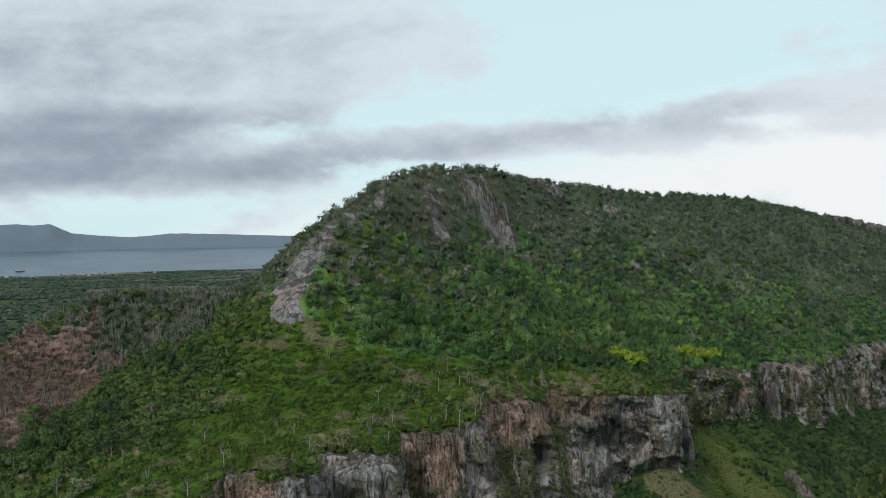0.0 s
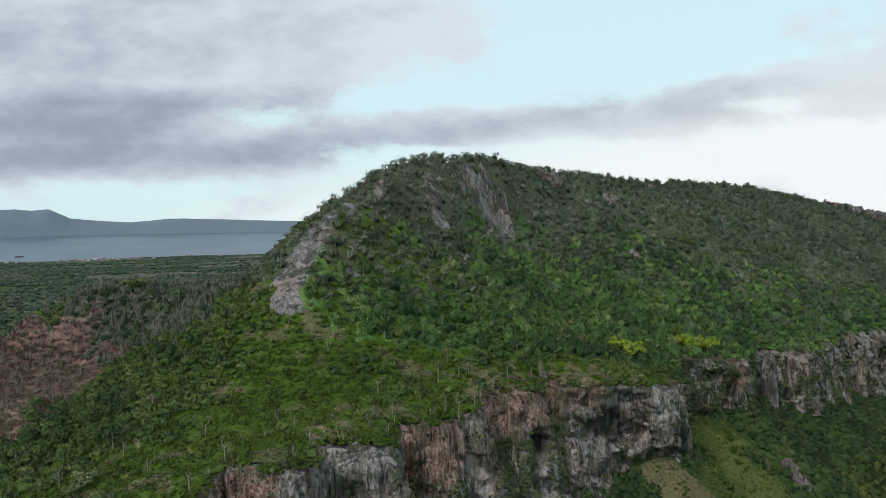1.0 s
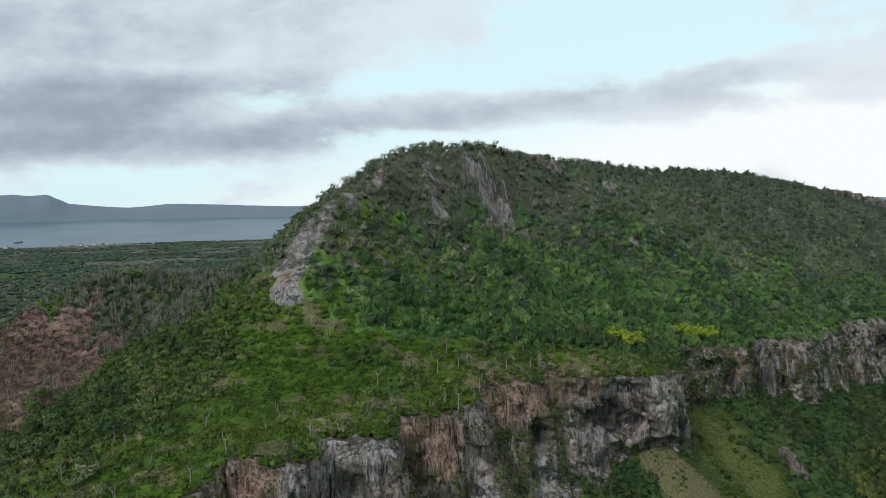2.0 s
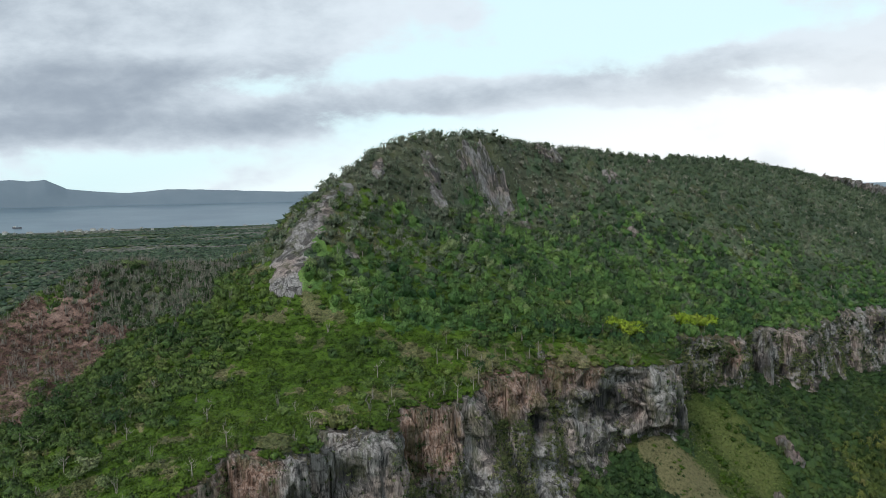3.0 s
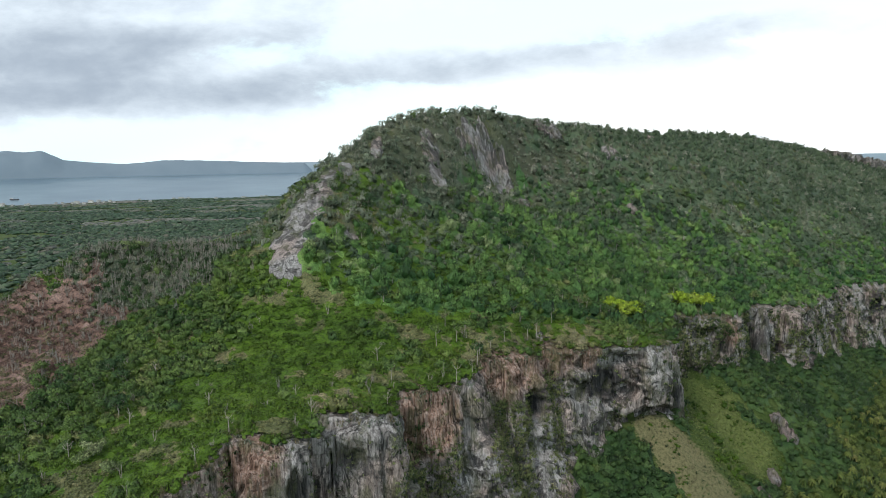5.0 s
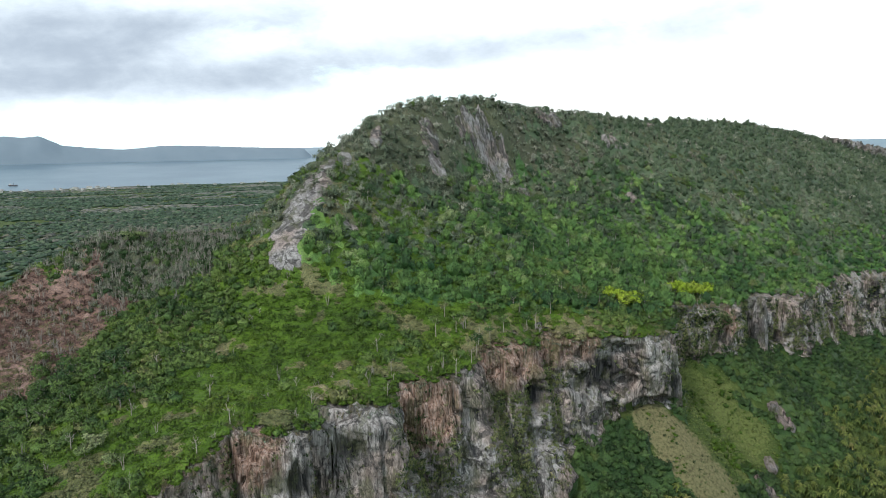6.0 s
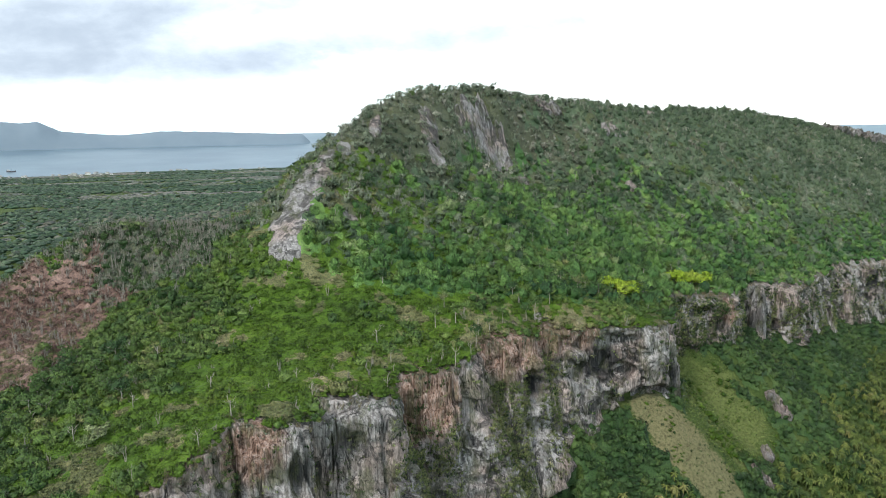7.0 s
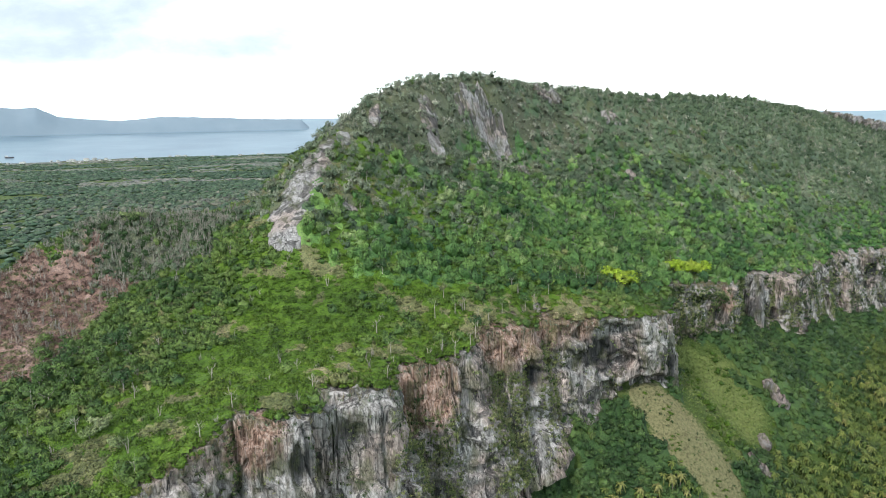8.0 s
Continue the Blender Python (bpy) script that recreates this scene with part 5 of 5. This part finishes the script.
# bare dead trees
dead = [tree("dead_tree", "bare grey dead tree standing in the scrub", "tree", "dead trees", 4.8, 1.3, 0, 0, 0, None, M_BARK, 0.14, 6, 0.35) for _ in range(3)]
grove(dead, [(-80.7, 170.5), (-57, 143), (-107, 253), (79, 400), (-112, 262), (-122, 262), (-98, 268), (-104, 275), (-128, 258), (-135, 255), (-146, 246), (-90, 158), (-40, 181), (-93, 181),
             (-118, 270), (-109, 268), (-150, 252), (-84, 196), (-95, 202), (-60, 222), (-20, 205), (-62, 176), (-51, 157), (-56, 148), (-34, 171), (-19, 171), (-14, 189), (-15, 178), (4, 198), (9, 205), (12, 219), (-68, 140), (90, 405), (150, 430), (30, 300), (60, 320)], 0.7, 1.25)

# yellow-green trees by the rim
gold = [tree("yellow_tree", "bright yellow-green spreading tree near the rim", "tree", "yellow-green trees", 3.4, 2.4, 700, 0.42, 1.2, M_YELLOW, M_BARK, 0.15, 7, 0.3) for _ in range(2)]
grove(gold, [(69, 280), (73, 281), (77, 282), (81, 284), (85, 286), (75, 278), (80, 280), (111, 325), (115, 327), (119, 330), (123, 333), (127, 334), (131, 335), (117, 325), (122, 328), (127, 330)], 1.15, 1.55)

# silvery tree on the near shoulder
pale = [tree("silvery_tree", "pale silvery-green bushy tree on the near shoulder", "tree", "silvery trees", 3.2, 1.8, 600, 0.36, 1.0, M_PALE, M_BARK, 0.13, 7, 0.3) for _ in range(2)]
grove(pale, [(-85.5, 155.3), (-83.5, 157), (-76, 150), (-121, 266), (-117, 268)], 0.75, 1.15)

# broad-crowned trees in the woods, on the crest and on the left shoulder
broad = [tree("broadleaf_tree", "broad-crowned dark green tree rising over the scrub", "tree", "broadleaf trees", rng.uniform(4.8, 6.2), 2.3, 640, 0.40, 1.35, M_TREE, M_BARK, 0.2, 7, 0.4) for _ in range(4)]
SPOTS_BROAD = [(-105, 196), (-112, 203), (-99, 190), (-108, 187), (-118, 196), (-93, 194), (-100, 208), (-124, 205), (-88, 186), (-115, 182), (-106, 175), (-96, 171), (-103, 183), (-110, 191), (-116, 189), (-122, 198), (-98, 199), (-92, 180), (-120, 212), (-128, 214), (-86, 176), (-112, 198),
               (0, 366), (3, 368), (-13, 348), (34, 402), (66, 455), (70, 458), (98, 475), (184, 536), (191, 538), (228, 561), (234, 563), (157, 512), (128, 491), (262, 581),
               (-71, 274), (-74, 277), (-68, 269), (-84, 287), (-96, 288)]
hx, hy = sow(-40, 330, 245, 480, 21)
hz = height(hx, hy)
ok = (rim_side(hx, hy) < -4) & (hy < crest_y(hx) - 25) & (hz < 150) & (hy > np.interp(hx, *HILL_FOOT)) & (rock_mask(hx, hy) < -0.5)
grove(broad, list(zip(hx[ok], hy[ok])) + SPOTS_BROAD[:22], 0.7, 1.15)
grove([copy_thing(b, b.matrix_basis) for b in broad], SPOTS_BROAD[22:], 0.45, 0.7)


M_STEM = plain_material("palm_bark", (0.09, 0.08, 0.065), (0.17, 0.155, 0.13), 1.2)


# coconut palms in the valley
def palm():
    root = new("palm_tree")
    h = rng.uniform(4.5, 7.0)
    lean = rng.normal(0, 0.5, 2)
    line = [(lean[0] * q * q, lean[1] * q * q, h * q - 0.5 * (q == 0)) for q in np.linspace(0, 1, 7)]
    part("trunk", *tube(line, [0.24, 0.19, 0.17, 0.15, 0.14, 0.13, 0.12], 7), M_STEM, root, "grey ringed palm stem", True)
    top = np.array(line[-1])
    V, F = [], []
    for k in range(14):
        a = k * 2.4 + rng.uniform(-0.2, 0.2)
        rise = 1.0 - 1.6 * k / 13 + rng.uniform(-0.15, 0.15)
        L = rng.uniform(2.3, 3.0)
        out, side = np.array((math.cos(a), math.sin(a), 0)), np.array((-math.sin(a), math.cos(a), 0))
        pts = [top + out * L * q * (1 - 0.12 * q) + np.array((0, 0, L * (rise * q - 1.0 * q * q))) for q in np.linspace(0, 1, 5)]
        for i in range(4):
            w0, w1 = (0.44 * math.sin(math.pi * min(1, 0.14 + 0.80 * q)) ** 0.7 for q in (i / 4, (i + 1) / 4))
            for sg in (1, -1):                     # the leaflets of one side, hanging, swept forward
                b = len(V)
                V += [pts[i], pts[i + 1], pts[i + 1] + out * 0.16 + side * sg * w1 - (0, 0, 0.55 * w1), pts[i] + out * 0.22 + side * sg * w0 - (0, 0, 0.5 * w0)]
                F.append((b, b + 1, b + 2, b + 3))
    V = np.array(V)
    N = (V - top) * (1, 1, 0.8) + (0, 0, 1.6)
    tuck(part("crown", V, np.array(F), M_PALM, root, "arching yellow-green palm fronds"), N / np.linalg.norm(N, axis=1)[:, None])
    return tagged(root, "coconut palm with arching fronds in the valley grove", "palm tree", "coconut palms")


palms = [palm() for _ in range(4)]
px, py = sow(40, 330, 190, 430, 3.1)
pd, pz = rim_side(px, py), height(px, py)
ok = (pd > 20) & (pz < np.where(px < 90, 40, 22) + rng.normal(0, 2, len(px))) & ~inside(px, py, STRAW_SLOPE) & ~inside(px, py, GREEN_SLOPE) & (px > 0.16 * py)
spots = sorted(zip(px[ok], py[ok]), key=lambda p: p[0] ** 2 + p[1] ** 2)
grove(palms, spots[:285], 0.60, 0.86)
rest = np.array(spots[285:])
heads = []
for p in palms:
    (tv, tf), (cv, cf) = [(np.array([v.co for v in c.data.vertices]), np.array([tuple(f.vertices) for f in c.data.polygons])) for c in p.children]
    v, f = joined([(tv, tf), (cv, cf)])
    away = (v - tv[-1]) * (1, 1, 0.8) + (0, 0, 1.6)
    heads.append((v, f, away / np.linalg.norm(away, axis=1)[:, None]))
k = rng.uniform(0.60, 0.86, len(rest))
scatter("palm_grove", "far part of the coconut grove in the valley", heads, rest[:, 0], rest[:, 1], k, k, M_PALM_FAR, 0.1, category="palm trees")


# ================= the shore: houses and a boat =================
def box(x0, x1, y0, y1, z0, z1):
    v = np.array([(x, y, z) for z in (z0, z1) for x, y in ((x0, y0), (x1, y0), (x1, y1), (x0, y1))], float)
    f = np.array([(0, 3, 2, 1), (4, 5, 6, 7), (0, 1, 5, 4), (1, 2, 6, 5), (2, 3, 7, 6), (3, 0, 4, 7)])
    return v, f


M_WHITE = plain_material("white_render", (0.50, 0.50, 0.49), (0.62, 0.62, 0.60), 0.6)
M_ROOF = plain_material("metal_roof", (0.24, 0.24, 0.24), (0.42, 0.41, 0.40), 0.5)
M_PANE = plain_material("dark_pane", (0.04, 0.05, 0.06), (0.06, 0.07, 0.08), 1.0)
M_HULL = plain_material("dark_hull", (0.10, 0.10, 0.11), (0.15, 0.15, 0.16), 0.5)


def house(w, d, h):
    """A low white coastal house with a hipped roof, a door and windows."""
    root = new("house")
    part("wall", *box(-w / 2, w / 2, -d / 2, d / 2, -3, h), M_WHITE, root)
    o, r = 0.7, h * 0.45
    v = np.array([(-w / 2 - o, -d / 2 - o, h), (w / 2 + o, -d / 2 - o, h), (w / 2 + o, d / 2 + o, h), (-w / 2 - o, d / 2 + o, h), (-w / 2 + d / 2, 0, h + r), (w / 2 - d / 2, 0, h + r)])
    roof = new("roof", bpy.data.meshes.new("roof"))
    roof.data.from_pydata([tuple(p) for p in v], [], [(3, 2, 1, 0), (0, 1, 5, 4), (2, 3, 4, 5), (1, 2, 5), (3, 0, 4)])
    roof.data.materials.append(M_ROOF)
    roof.parent = root
    part("door", *box(-0.6, 0.6, -d / 2 - 0.06, -d / 2 + 0.02, 0, 2.1), M_PANE, root, "dark door")
    for k in (-0.32, 0.32):
        part("window", *box(w * k - 0.9, w * k + 0.9, -d / 2 - 0.05, -d / 2 + 0.02, 1.0, 2.2), M_PANE, root, "dark window")
    return tagged(root, "white coastal house with a pale hipped roof near the shore", "house", "houses on the shore")


houses = [house(11, 7, 4.0), house(14, 8, 5.0), house(8, 6, 3.4)]
for i in range(34):
    a = rng.uniform(-0.66, -0.22) if i < 24 else rng.uniform(-0.60, -0.50)
    r = rng.uniform(2500, 2950) if i < 24 else rng.uniform(2700, 2800)
    k = math.hypot(1, a)
    x, y = a * r / k, r / k
    z = float(height(np.array([x]), np.array([y]))[0])
    m = Matrix.LocRotScale((x, y, z + 3.0), Euler((0, 0, rng.normal(0, 0.5))), Vector((1, 1, 1)) * rng.uniform(0.75, 1.15))
    if i < 3:
        houses[i].matrix_basis = m
    else:
        ob = copy_thing(houses[i % 3], m)
        ob.scale = m.to_scale()


def boat():
    """A small dark ship at anchor: hull, cabin and mast."""
    root = new("ship")
    n = 13
    q = np.linspace(-1, 1, n)
    half = 4.2 * np.sqrt(np.clip(1 - np.abs(q) ** 2.6, 0, 1)) + 0.05
    sheer = 4.0 + 1.6 * q ** 2
    rows = [np.stack([q * 17, half * s, z], -1) for s, z in ((-1, sheer), (-0.7, 0 * q - 0.5), (0.7, 0 * q - 0.5), (1, sheer))]
    part("hull", np.stack(rows, 1).reshape(-1, 3), np.concatenate([grid_faces(n, 4), np.array([(i * 4 + 3, i * 4, i * 4 + 4, i * 4 + 7) for i in range(n - 1)])]), M_HULL, root)
    part("cabin", *box(-13, -5, -3, 3, 3.5, 9), M_WHITE, root, "white deckhouse")
    part("mast", *tube([(3, 0, 3), (3, 0, 13)], [0.5, 0.25], 6), M_HULL, root)
    root.matrix_basis = pose(-1668, 2712, 31.5, 0, 0, 8)
    return tagged(root, "small dark cargo ship at anchor in the bay", "ship")


boat()
